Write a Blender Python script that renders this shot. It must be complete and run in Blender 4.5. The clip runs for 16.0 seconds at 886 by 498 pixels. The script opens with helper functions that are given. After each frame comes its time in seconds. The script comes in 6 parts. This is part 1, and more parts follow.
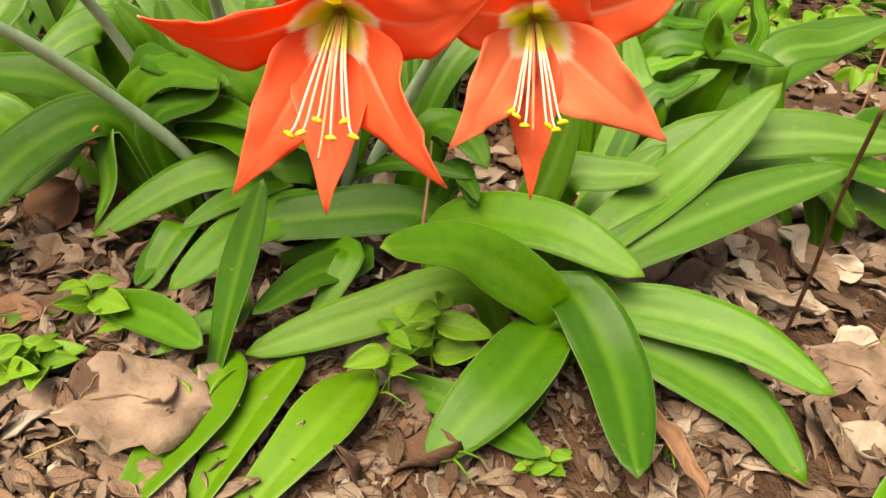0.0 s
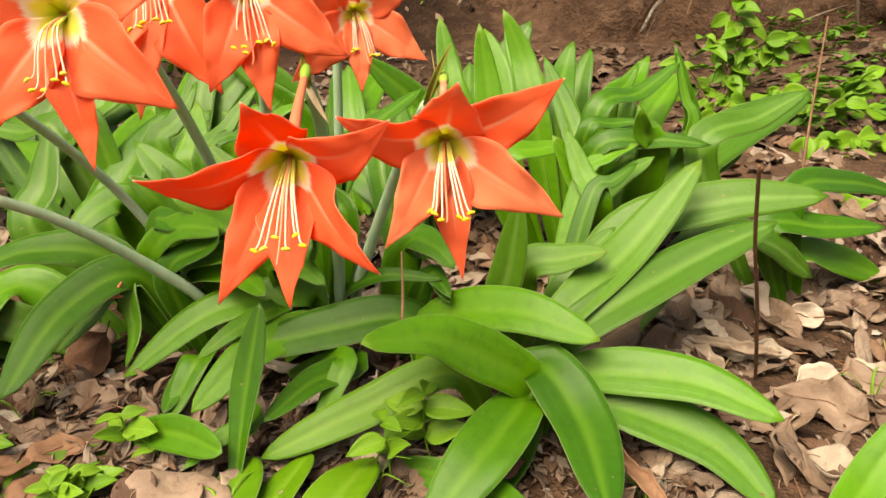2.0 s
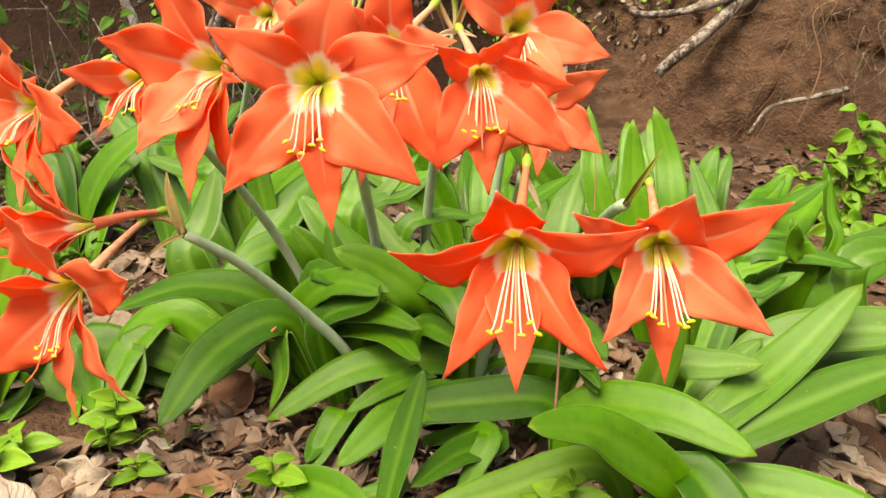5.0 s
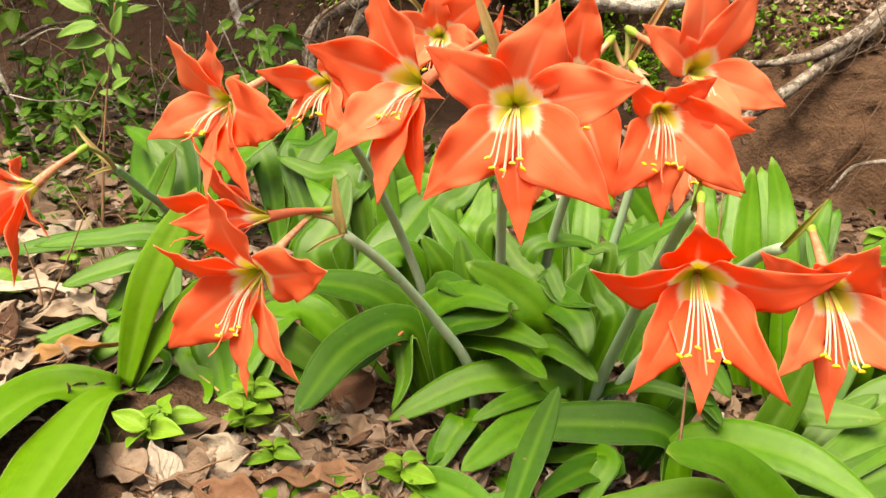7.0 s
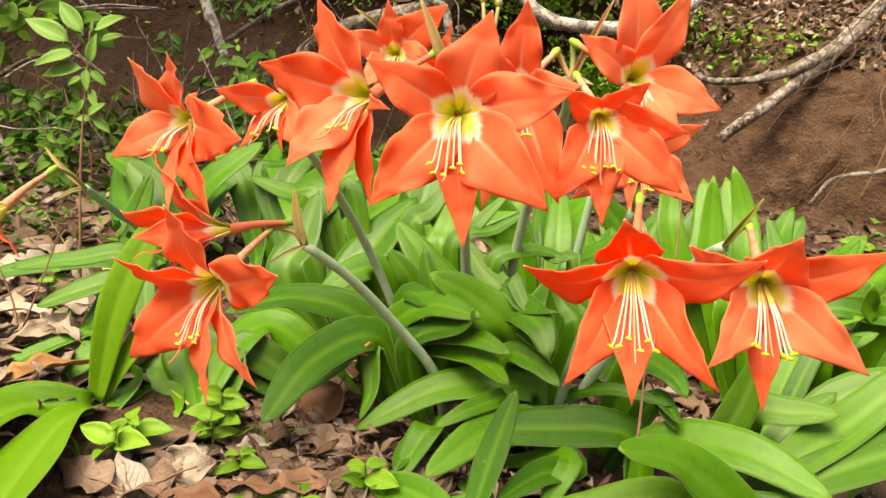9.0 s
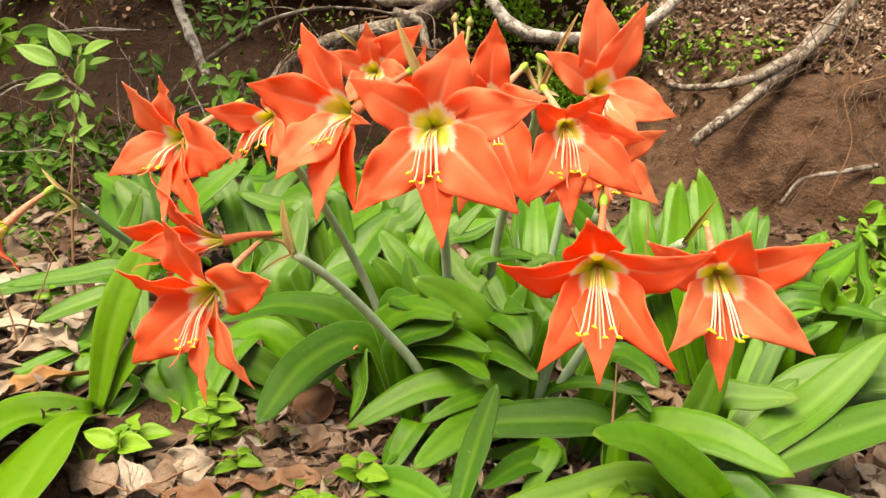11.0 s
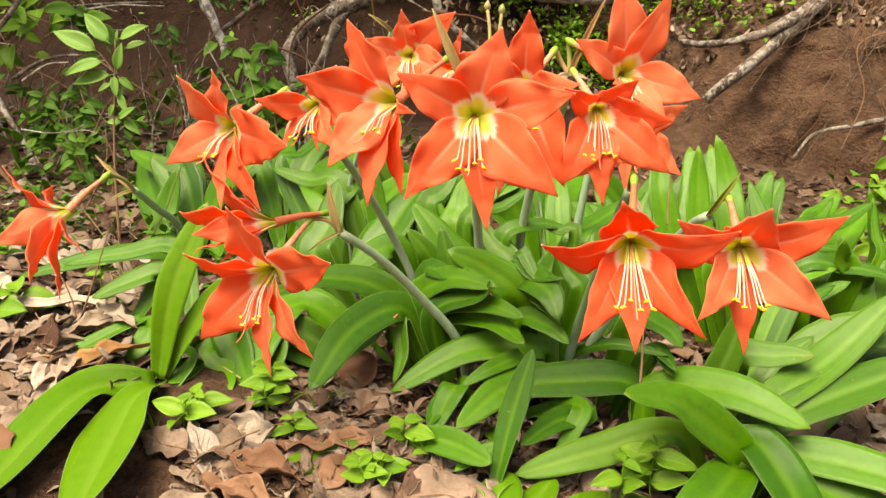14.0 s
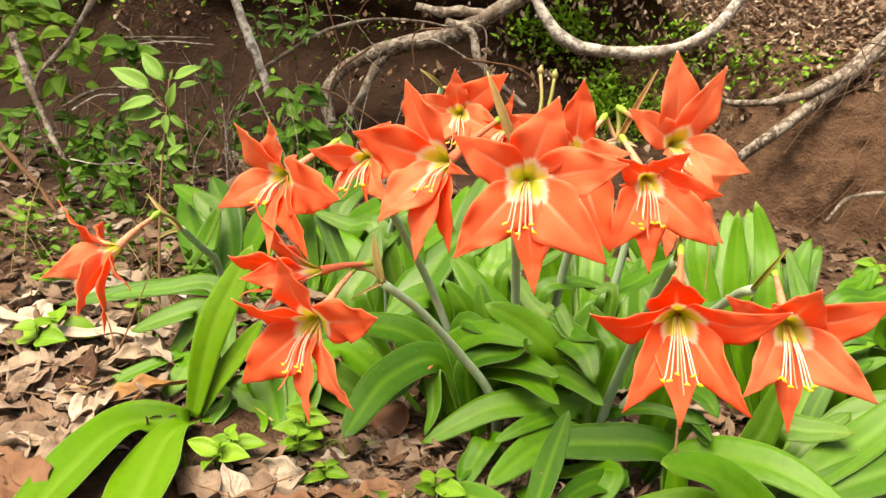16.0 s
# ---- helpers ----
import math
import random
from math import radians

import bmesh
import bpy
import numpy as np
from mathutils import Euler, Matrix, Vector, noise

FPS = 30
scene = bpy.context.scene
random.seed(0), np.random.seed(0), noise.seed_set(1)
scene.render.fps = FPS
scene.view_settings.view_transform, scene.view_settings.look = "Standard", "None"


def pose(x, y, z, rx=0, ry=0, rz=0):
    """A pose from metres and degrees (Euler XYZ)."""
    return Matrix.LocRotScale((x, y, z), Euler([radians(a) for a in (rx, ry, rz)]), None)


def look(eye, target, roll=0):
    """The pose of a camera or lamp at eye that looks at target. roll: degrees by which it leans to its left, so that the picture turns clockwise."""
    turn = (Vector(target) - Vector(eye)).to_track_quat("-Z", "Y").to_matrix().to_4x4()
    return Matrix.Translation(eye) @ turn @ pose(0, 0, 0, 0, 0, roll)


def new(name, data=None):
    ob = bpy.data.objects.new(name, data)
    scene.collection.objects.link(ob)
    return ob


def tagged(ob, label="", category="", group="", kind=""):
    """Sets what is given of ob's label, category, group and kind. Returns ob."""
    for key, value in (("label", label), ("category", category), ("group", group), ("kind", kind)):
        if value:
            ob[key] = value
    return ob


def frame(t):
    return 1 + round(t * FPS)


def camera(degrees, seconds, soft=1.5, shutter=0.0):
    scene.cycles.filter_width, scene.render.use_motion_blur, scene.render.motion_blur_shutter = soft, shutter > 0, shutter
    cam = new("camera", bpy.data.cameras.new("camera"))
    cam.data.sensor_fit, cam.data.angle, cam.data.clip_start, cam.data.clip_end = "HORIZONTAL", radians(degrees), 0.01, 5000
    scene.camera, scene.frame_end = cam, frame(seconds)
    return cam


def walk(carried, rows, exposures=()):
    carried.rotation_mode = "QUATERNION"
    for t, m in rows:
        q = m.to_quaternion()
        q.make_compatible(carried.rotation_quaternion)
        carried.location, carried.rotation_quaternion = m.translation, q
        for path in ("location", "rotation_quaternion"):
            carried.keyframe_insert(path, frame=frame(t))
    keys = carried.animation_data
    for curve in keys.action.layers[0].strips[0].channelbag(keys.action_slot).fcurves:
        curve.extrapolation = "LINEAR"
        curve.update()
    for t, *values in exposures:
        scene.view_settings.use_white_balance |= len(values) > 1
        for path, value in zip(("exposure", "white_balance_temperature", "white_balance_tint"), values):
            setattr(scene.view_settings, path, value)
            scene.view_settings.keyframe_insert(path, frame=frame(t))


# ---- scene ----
EXPOSURES = [(0, 1.05, 8600, 9), (1.0, 1.05, 8600, 9), (2.5, 1.13, 8600, 9), (4.0, 1.16, 8600, 9), (7.0, 1.25, 8600, 9), (12.0, 1.23, 8600, 9), (14.0, 1.19, 8600, 9), (15.5, 1.22, 8600, 9), (16.0, 1.32, 8600, 9)]
cam = camera(58.9, 16.0)
PATH = [
    (0, (0.172, 0.038, 0.437), (0.088, 1.917, -0.244), -0.3),
    (0.5, (0.189, 0.074, 0.407), (0.056, 2.011, -0.075), -3.2),
    (1, (0.238, -0.012, 0.394), (0.085, 1.931, -0.058), -7.3),
    (1.5, (0.254, -0.052, 0.411), (0.11, 1.9, -0.001), -8.7),
    (2, (0.236, -0.071, 0.433), (0.088, 1.891, 0.071), -9.0),
    (2.5, (0.218, -0.08, 0.446), (0.069, 1.888, 0.117), -7.3),
    (3, (0.207, -0.08, 0.453), (0.057, 1.894, 0.165), -4.7),
    (3.5, (0.198, -0.077, 0.448), (0.039, 1.901, 0.197), -2.9),
    (4, (0.166, -0.085, 0.456), (-0.021, 1.892, 0.219), -3.0),
    (4.5, (0.139, -0.099, 0.468), (-0.09, 1.876, 0.249), -2.9),
    (4.7, (0.129, -0.096, 0.467), (-0.112, 1.879, 0.259), -2.6),
    (6.8, (0.031, -0.143, 0.463), (-0.335, 1.818, 0.324), 3.9),
    (7, (0.011, -0.151, 0.46), (-0.347, 1.812, 0.326), 3.8),
    (7.5, (0.019, -0.156, 0.448), (-0.347, 1.806, 0.328), 3.7),
    (8, (0.032, -0.169, 0.458), (-0.338, 1.793, 0.353), 3.5),
    (8.5, (0.05, -0.172, 0.454), (-0.318, 1.792, 0.379), 3.2),
    (9, (0.059, -0.167, 0.444), (-0.298, 1.8, 0.378), 2.5),
    (9.2, (0.061, -0.165, 0.437), (-0.285, 1.804, 0.381), 2.0),
    (11.3, (0.072, -0.232, 0.438), (-0.24, 1.743, 0.405), 0.7),
    (11.5, (0.069, -0.239, 0.438), (-0.24, 1.737, 0.407), 0.6),
    (12, (0.06, -0.25, 0.441), (-0.244, 1.726, 0.399), 0.8),
    (12.5, (0.058, -0.251, 0.441), (-0.243, 1.724, 0.35), 0.5),
    (13, (0.03, -0.275, 0.464), (-0.268, 1.699, 0.333), -0.6),
    (13.5, (0.048, -0.281, 0.461), (-0.276, 1.687, 0.317), -0.6),
    (14, (0.046, -0.286, 0.464), (-0.29, 1.68, 0.315), -0.5),
    (14.5, (0.034, -0.284, 0.46), (-0.316, 1.68, 0.306), 0.3),
    (15, (0.026, -0.288, 0.463), (-0.346, 1.671, 0.31), 1.2),
    (15.5, (0.025, -0.285, 0.461), (-0.354, 1.673, 0.314), 2.2),
    (16, (0.02, -0.299, 0.486), (-0.369, 1.663, 0.432), 2.5),
]
walk(cam, [(t, look(eye, target, roll)) for t, eye, target, roll in PATH], exposures=EXPOSURES)

# ---- daylight: bright overcast sky under open trees ----
SUN_UP, SUN_ROUND = radians(56), radians(200)
world = bpy.data.worlds.new("sky")
scene.world = world
world.use_nodes = True
wn = world.node_tree.nodes
sky = wn.new("ShaderNodeTexSky")
sky.sky_type, sky.sun_disc = 'NISHITA', False
sky.sun_elevation, sky.sun_rotation = SUN_UP, SUN_ROUND
sky.dust_density, sky.air_density = 4.0, 1.0
wn["Background"].inputs["Strength"].default_value = 0.078
world.node_tree.links.new(sky.outputs[0], wn["Background"].inputs[0])
sun = new("sun", bpy.data.lights.new("sun", "SUN"))
sun.data.energy, sun.data.angle, sun.data.color = 3.3, radians(40), (1.0, 0.96, 0.9)
sun_way = Vector((math.sin(SUN_ROUND) * math.cos(SUN_UP), math.cos(SUN_ROUND) * math.cos(SUN_UP), math.sin(SUN_UP)))
sun.matrix_world = look(sun_way * 20, (0, 0, 0))


# ---- materials ----
class Mat:
    """A node material with a Principled surface and short ways to add nodes."""

    def __init__(self, name, rough=0.6, spec=0.4):
        self.m = bpy.data.materials.new(name)
        self.m.use_nodes = True
        self.t = self.m.node_tree
        self.b = self.t.nodes["Principled BSDF"]
        self.b.inputs["Roughness"].default_value = rough
        self.b.inputs["Specular IOR Level"].default_value = spec

    def node(self, kind, **sets):
        n = self.t.nodes.new(kind)
        for k, v in sets.items():
            if k in n.inputs:
                n.inputs[k].default_value = v
            else:
                setattr(n, k, v)
        return n

    def link(self, a, b):
        self.t.links.new(a, b)
        return b

    def math(self, op, a, b=0.0, clamp=False):
        n = self.node("ShaderNodeMath", operation=op, use_clamp=clamp)
        for i, v in enumerate((a, b)):
            if isinstance(v, (int, float)):
                n.inputs[i].default_value = v
            else:
                self.link(v, n.inputs[i])
        return n.outputs[0]

    def step(self, v, lo, hi):
        n = self.node("ShaderNodeMapRange", interpolation_type='SMOOTHSTEP')
        self.link(v, n.inputs[0])
        n.inputs[1].default_value, n.inputs[2].default_value = lo, hi
        return n.outputs[0]

    def ramp(self, v, stops):
        n = self.node("ShaderNodeValToRGB")
        el = n.color_ramp.elements
        for i, (p, c) in enumerate(stops):
            e = el[i] if i < 2 else el.new(p)
            e.position, e.color = p, (*c, 1)
        self.link(v, n.inputs[0])
        return n.outputs[0]

    def mix(self, f, a, b, blend='MIX'):
        n = self.node("ShaderNodeMix", data_type='RGBA', blend_type=blend)
        for sock, v in ((n.inputs[0], f), (n.inputs[6], a), (n.inputs[7], b)):
            if isinstance(v, (int, float)):
                sock.default_value = v
            elif isinstance(v, tuple):
                sock.default_value = (*v, 1)
            else:
                self.link(v, sock)
        return n.outputs[2]

    def coords(self, uv=False, scale=(1, 1, 1)):
        c = self.node("ShaderNodeTexCoord")
        n = self.node("ShaderNodeMapping")
        n.inputs["Scale"].default_value = scale
        self.link(c.outputs["UV" if uv else "Object"], n.inputs[0])
        return n.outputs[0]

    def noise(self, at, scale, detail=4.0, rough=0.55):
        n = self.node("ShaderNodeTexNoise", Scale=scale, Detail=detail, Roughness=rough)
        self.link(at, n.inputs["Vector"])
        return n.outputs[0]

    def uv(self):
        c = self.node("ShaderNodeTexCoord")
        s = self.node("ShaderNodeSeparateXYZ")
        self.link(c.outputs["UV"], s.inputs[0])
        return s.outputs[0], s.outputs[1]

    def chance(self):
        return self.node("ShaderNodeObjectInfo").outputs["Random"]

    def colour(self, c):
        self.link(c, self.b.inputs["Base Color"])

    def bump(self, h, strength, distance=0.002):
        n = self.node("ShaderNodeBump", Strength=strength, Distance=distance)
        self.link(h, n.inputs["Height"])
        self.link(n.outputs[0], self.b.inputs["Normal"])

    def thin(self, c, amount):
        """Lets light through, as a leaf or petal does."""
        tr = self.node("ShaderNodeBsdfTranslucent")
        self.link(c, tr.inputs[0])
        mx = self.node("ShaderNodeMixShader")
        mx.inputs[0].default_value = amount
        self.link(self.b.outputs[0], mx.inputs[1])
        self.link(tr.outputs[0], mx.inputs[2])
        self.link(mx.outputs[0], self.t.nodes["Material Output"].inputs[0])


def strap_leaf_material(name, dark, light, rib, stripes=0.06, rough=0.35):
    a = Mat(name, rough, 0.32)
    u, v = a.uv()
    mid = a.math('ABSOLUTE', a.math('SUBTRACT', u, 0.5))
    veins = a.noise(a.coords(True, (72, 0.3, 1)), 1.0, 3.0, 0.65)
    cloud = a.noise(a.coords(False), 11.0, 4.0)
    tone = a.math('ADD', a.math('MULTIPLY', a.chance(), 0.75), a.math('MULTIPLY', cloud, 0.50), True)
    c = a.mix(tone, dark, light)
    flecks = a.noise(a.coords(False), 75.0, 4.0, 0.7)
    c = a.mix(a.math('MULTIPLY', a.step(flecks, 0.45, 0.7), 0.22), c, tuple(x * 0.5 for x in dark))
    c = a.mix(a.math('MULTIPLY', a.step(veins, 0.48, 0.66), a.math('ADD', stripes, a.math('MULTIPLY', a.chance(), stripes))), c, rib)
    c = a.mix(a.math('MULTIPLY', a.step(mid, 0.17, 0.0), 0.34), c, rib)
    c = a.mix(a.math('MULTIPLY', a.step(mid, 0.48, 0.5), 0.32), c, (0.40, 0.50, 0.24))
    spots = a.noise(a.coords(False, (1, 1, 1)), 160.0, 1.0)
    c = a.mix(a.math('MULTIPLY', a.step(spots, 0.73, 0.78), 0.5), c, (0.25, 0.2, 0.07))
    tipped = a.math('MULTIPLY', a.step(v, 0.93, 1.0), a.step(a.chance(), 0.5, 0.9))
    c = a.mix(a.math('MULTIPLY', tipped, 0.1), c, (0.42, 0.3, 0.08))
    a.colour(c)
    a.bump(veins, 0.30 + stripes, 0.0012)
    a.thin(c, 0.08)
    return a.m


def petal_material(name, deep, pale, vein):
    """Velvety orange with a pale star round a yellow-green throat."""
    a = Mat(name, 0.5, 0.25)
    u, v = a.uv()
    mid = a.math('ABSOLUTE', a.math('SUBTRACT', u, 0.5))
    veins = a.noise(a.coords(True, (46, 1.2, 1)), 1.0, 2.5)
    cloud = a.noise(a.coords(False), 28.0, 2.0)
    c = a.mix(a.math('ADD', a.math('MULTIPLY', cloud, 0.6), a.math('MULTIPLY', a.math('SUBTRACT', a.chance(), 0.4), 0.7), True), deep, pale)
    c = a.mix(a.math('MULTIPLY', a.step(veins, 0.45, 0.75), 0.16), c, vein)
    ray = a.math('MULTIPLY', a.step(mid, 0.06, 0.0), a.step(v, 0.85, 0.36))
    c = a.mix(a.math('MULTIPLY', ray, 0.62), c, (0.97, 0.60, 0.42))
    feather = a.noise(a.coords(True, (90, 2.0, 1)), 1.0, 2.0)
    reach = a.math('ADD', v, a.math('MULTIPLY', mid, 0.20))
    reach = a.math('ADD', reach, a.math('MULTIPLY', a.math('SUBTRACT', feather, 0.5), 0.10))
    c = a.mix(a.step(reach, 0.365, 0.315), c, (0.96, 0.88, 0.74))
    c = a.mix(a.step(reach, 0.315, 0.235), c, (0.90, 0.85, 0.18))
    c = a.mix(a.step(v, 0.19, 0.09), c, (0.62, 0.70, 0.08))
    c = a.mix(a.math('MULTIPLY', a.step(mid, 0.472, 0.5), 0.35), c, (0.95, 0.50, 0.36))
    c = a.mix(a.math('MULTIPLY', a.step(v, 0.98, 1.0), 0.8), c, (0.85, 0.75, 0.65))
    a.colour(c)
    a.bump(veins, 0.30, 0.0015)
    a.thin(c, 0.54)
    return a.m


def plain_material(name, one, two, scale, rough=0.6, spec=0.3, relief=0.4, depth=0.002, through_light=0.0, stretch=(1, 1, 1), by_piece=0.4):
    a = Mat(name, rough, spec)
    at = a.coords(False, stretch)
    big, fine = a.noise(at, scale, 5.0, 0.6), a.noise(at, scale * 6, 3.0, 0.6)
    f = a.math('ADD', a.math('MULTIPLY', big, 0.8), a.math('MULTIPLY', a.math('SUBTRACT', a.chance(), 0.5), by_piece))
    f = a.step(f, 0.22, 0.68)
    c = a.mix(f, one, two)
    c = a.mix(a.math('MULTIPLY', a.step(fine, 0.55, 0.75), 0.3), c, tuple(x * 0.5 for x in one))
    a.colour(c)
    a.bump(a.math('ADD', big, fine), relief, depth)
    if through_light:
        a.thin(c, through_light)
    return a.m


def bark_material(name, dark, light, lichen, cover):
    """Grey bark with pale lichen blotches and dark cracks."""
    a = Mat(name, 0.88, 0.12)
    at = a.coords(False)
    big, fine, spot = a.noise(at, 9.0, 5.0, 0.65), a.noise(at, 70.0, 4.0, 0.7), a.noise(at, 32.0, 4.0, 0.7)
    c = a.mix(a.step(big, 0.35, 0.65), dark, light)
    c = a.mix(a.math('MULTIPLY', a.step(spot, 0.60 - cover, 0.66 - cover), 0.75), c, lichen)
    c = a.mix(a.math('MULTIPLY', a.step(fine, 0.52, 0.66), 0.7), c, tuple(x * 0.45 for x in dark))
    a.colour(c)
    a.bump(a.math('ADD', a.math('ADD', big, spot), fine), 0.9, 0.010)
    return a.m


def dead_leaf_material(name, tones):
    a = Mat(name, 0.7, 0.25)
    u, v = a.uv()
    mid = a.math('ABSOLUTE', a.math('SUBTRACT', u, 0.5))
    isle = a.node("ShaderNodeNewGeometry").outputs["Random Per Island"]
    pick = a.math('FRACT', a.math('ADD', a.chance(), isle))
    c = a.ramp(pick, tones)
    cloud = a.noise(a.coords(False), 30.0, 5.0, 0.65)
    c = a.mix(a.math('MULTIPLY', a.step(cloud, 0.45, 0.7), 0.4), c, (0.12, 0.065, 0.04))
    pale = a.noise(a.coords(False), 11.0, 2.0)
    c = a.mix(a.math('MULTIPLY', a.step(pale, 0.5, 0.75), 0.2), c, (0.46, 0.38, 0.29))
    rib = a.step(mid, 0.035, 0.0)
    side = a.math('FRACT', a.math('ADD', a.math('MULTIPLY', v, 9.0), a.math('MULTIPLY', mid, -5.0)))
    rib = a.math('ADD', rib, a.math('MULTIPLY', a.step(side, 0.9, 1.0), 0.35))
    c = a.mix(a.math('MULTIPLY', rib, 0.45), c, (0.60, 0.45, 0.30))
    a.colour(c)
    crease = a.noise(a.coords(False), 95.0, 6.0, 0.7)
    a.bump(a.math('ADD', a.math('ADD', cloud, a.math('MULTIPLY', crease, 1.2)), rib), 0.85, 0.004)
    a.thin(c, 0.08)
    return a.m


def soil_material():
    a = Mat("soil", 0.9, 0.15)
    at = a.coords(False)
    big, mid_, fine = a.noise(at, 2.2, 5.0, 0.6), a.noise(at, 17.0, 5.0, 0.65), a.noise(at, 110.0, 4.0, 0.7)
    c = a.mix(a.step(big, 0.35, 0.65), (0.050, 0.028, 0.018), (0.120, 0.068, 0.043))
    c = a.mix(a.math('MULTIPLY', a.step(mid_, 0.42, 0.66), 0.75), c, (0.168, 0.098, 0.062))
    c = a.mix(a.math('MULTIPLY', a.step(fine, 0.55, 0.7), 0.45), c, (0.045, 0.022, 0.014))
    # shade on the left bank put into the soil colour, its edge broken by noise
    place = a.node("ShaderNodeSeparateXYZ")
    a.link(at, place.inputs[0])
    bank_shade = a.math('MULTIPLY', a.step(a.math('ADD', place.outputs[0], a.math('MULTIPLY', big, 1.2)), 0.95, 0.45), a.step(place.outputs[1], 2.3, 2.8))
    c = a.mix(a.math('MULTIPLY', bank_shade, 0.85), c, (0.022, 0.0105, 0.0065))
    crumbs = a.node("ShaderNodeTexVoronoi", Scale=85.0)
    a.link(at, crumbs.inputs["Vector"])
    c = a.mix(a.math('MULTIPLY', a.step(crumbs.outputs["Distance"], 0.3, 0.05), 0.10), c, (0.20, 0.125, 0.08))
    a.colour(c)
    a.bump(a.math('ADD', a.math('ADD', a.math('MULTIPLY', mid_, 2.2), a.math('MULTIPLY', fine, 0.6)), a.math('MULTIPLY', crumbs.outputs["Distance"], -0.25)), 1.0, 0.02)
    return a.m


def soft_leaf_material(name, dark, light, through_light=0.25):
    a = Mat(name, 0.5, 0.35)
    u, v = a.uv()
    mid = a.math('ABSOLUTE', a.math('SUBTRACT', u, 0.5))
    isle = a.node("ShaderNodeNewGeometry").outputs["Random Per Island"]
    c = a.mix(a.math('FRACT', a.math('ADD', a.chance(), isle)), dark, light)
    side = a.math('FRACT', a.math('SUBTRACT', a.math('MULTIPLY', v, 7.0), a.math('MULTIPLY', mid, 4.0)))
    vein = a.math('MAXIMUM', a.step(mid, 0.05, 0.0), a.math('MULTIPLY', a.step(side, 0.80, 1.0), 0.7))
    mottle = a.noise(a.coords(False), 60.0, 3.0)
    c = a.mix(a.math('MULTIPLY', a.step(mottle, 0.45, 0.75), 0.22), c, tuple(x * 0.55 for x in dark))
    c = a.mix(a.math('MULTIPLY', vein, 0.20), c, tuple(min(1, x * 1.8) for x in light))
    a.colour(c)
    a.bump(a.math('SUBTRACT', 1.0, vein), 0.4, 0.0012)
    a.thin(c, through_light)
    return a.m


LEAF = strap_leaf_material("strap_leaf", (0.012, 0.072, 0.003), (0.080, 0.242, 0.006), (0.140, 0.310, 0.022))
STRIPED_LEAF = strap_leaf_material("striped_strap_leaf", (0.036, 0.118, 0.006), (0.068, 0.188, 0.010), (0.18, 0.34, 0.07), 0.10, 0.36)
YELLOW_LEAF = strap_leaf_material("young_strap_leaf", (0.058, 0.170, 0.004), (0.105, 0.250, 0.008), (0.18, 0.33, 0.04), 0.06)
PETAL = petal_material("orange_petal", (0.96, 0.180, 0.068), (0.99, 0.385, 0.205), (0.93, 0.135, 0.045))
RED_PETAL = petal_material("red_orange_petal", (0.94, 0.120, 0.038), (0.97, 0.215, 0.095), (0.88, 0.085, 0.025))
STALK = plain_material("flower_stalk", (0.27, 0.44, 0.27), (0.41, 0.56, 0.40), 30, 0.5, 0.3, 0.2, 0.001, stretch=(3, 3, 0.5))
PEDICEL = plain_material("pedicel", (0.22, 0.30, 0.07), (0.42, 0.27, 0.15), 40, 0.5, 0.3, 0.2, 0.001)
TUBE = plain_material("flower_tube", (0.66, 0.19, 0.10), (0.74, 0.44, 0.29), 75, 0.5, 0.3, 0.2, 0.001, 0.15, stretch=(4, 1, 4))
FILAMENT = plain_material("filament", (0.82, 0.76, 0.60), (0.84, 0.56, 0.44), 60, 0.5, 0.3, 0.1, 0.001, 0.2)
FILAMENT_BASE = plain_material("filament_base", (0.70, 0.70, 0.16), (0.78, 0.74, 0.30), 60, 0.5, 0.3, 0.1, 0.001, 0.2)
ANTHER = plain_material("anther", (0.80, 0.58, 0.04), (0.88, 0.70, 0.12), 300, 0.8, 0.1, 0.6, 0.001)
PALE_BRACT = plain_material("withered_bract", (0.50, 0.40, 0.27), (0.66, 0.56, 0.42), 45, 0.7, 0.2, 0.5, 0.001, 0.15)
GREEN_BRACT = plain_material("green_bract", (0.20, 0.23, 0.035), (0.28, 0.20, 0.06), 45, 0.6, 0.25, 0.4, 0.001, 0.1)
STYLE = plain_material("style", (0.85, 0.35, 0.22), (0.80, 0.14, 0.06), 50, 0.5, 0.3, 0.1, 0.001, 0.2)
OVARY = plain_material("ovary", (0.20, 0.36, 0.04), (0.30, 0.44, 0.07), 60, 0.5, 0.3, 0.2, 0.001)
BRACT = plain_material("dry_bract", (0.40, 0.36, 0.15), (0.36, 0.22, 0.10), 45, 0.7, 0.2, 0.5, 0.001, 0.15)
DEAD = dead_leaf_material("dead_leaf", [(0.0, (0.085, 0.045, 0.030)), (0.2, (0.35, 0.245, 0.175)), (0.4, (0.17, 0.105, 0.072)), (0.62, (0.47, 0.375, 0.295)), (0.8, (0.10, 0.048, 0.032)), (0.9, (0.25, 0.145, 0.090)), (1.0, (0.60, 0.54, 0.47))])
BANK_DEAD = dead_leaf_material("bank_dead_leaf", [(0.0, (0.075, 0.042, 0.028)), (0.3, (0.17, 0.105, 0.068)), (0.5, (0.11, 0.062, 0.040)), (0.75, (0.22, 0.145, 0.100)), (0.9, (0.085, 0.045, 0.030)), (1.0, (0.33, 0.25, 0.185))])
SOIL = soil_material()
WEED = soft_leaf_material("weed_leaf", (0.12, 0.29, 0.015), (0.22, 0.42, 0.035))
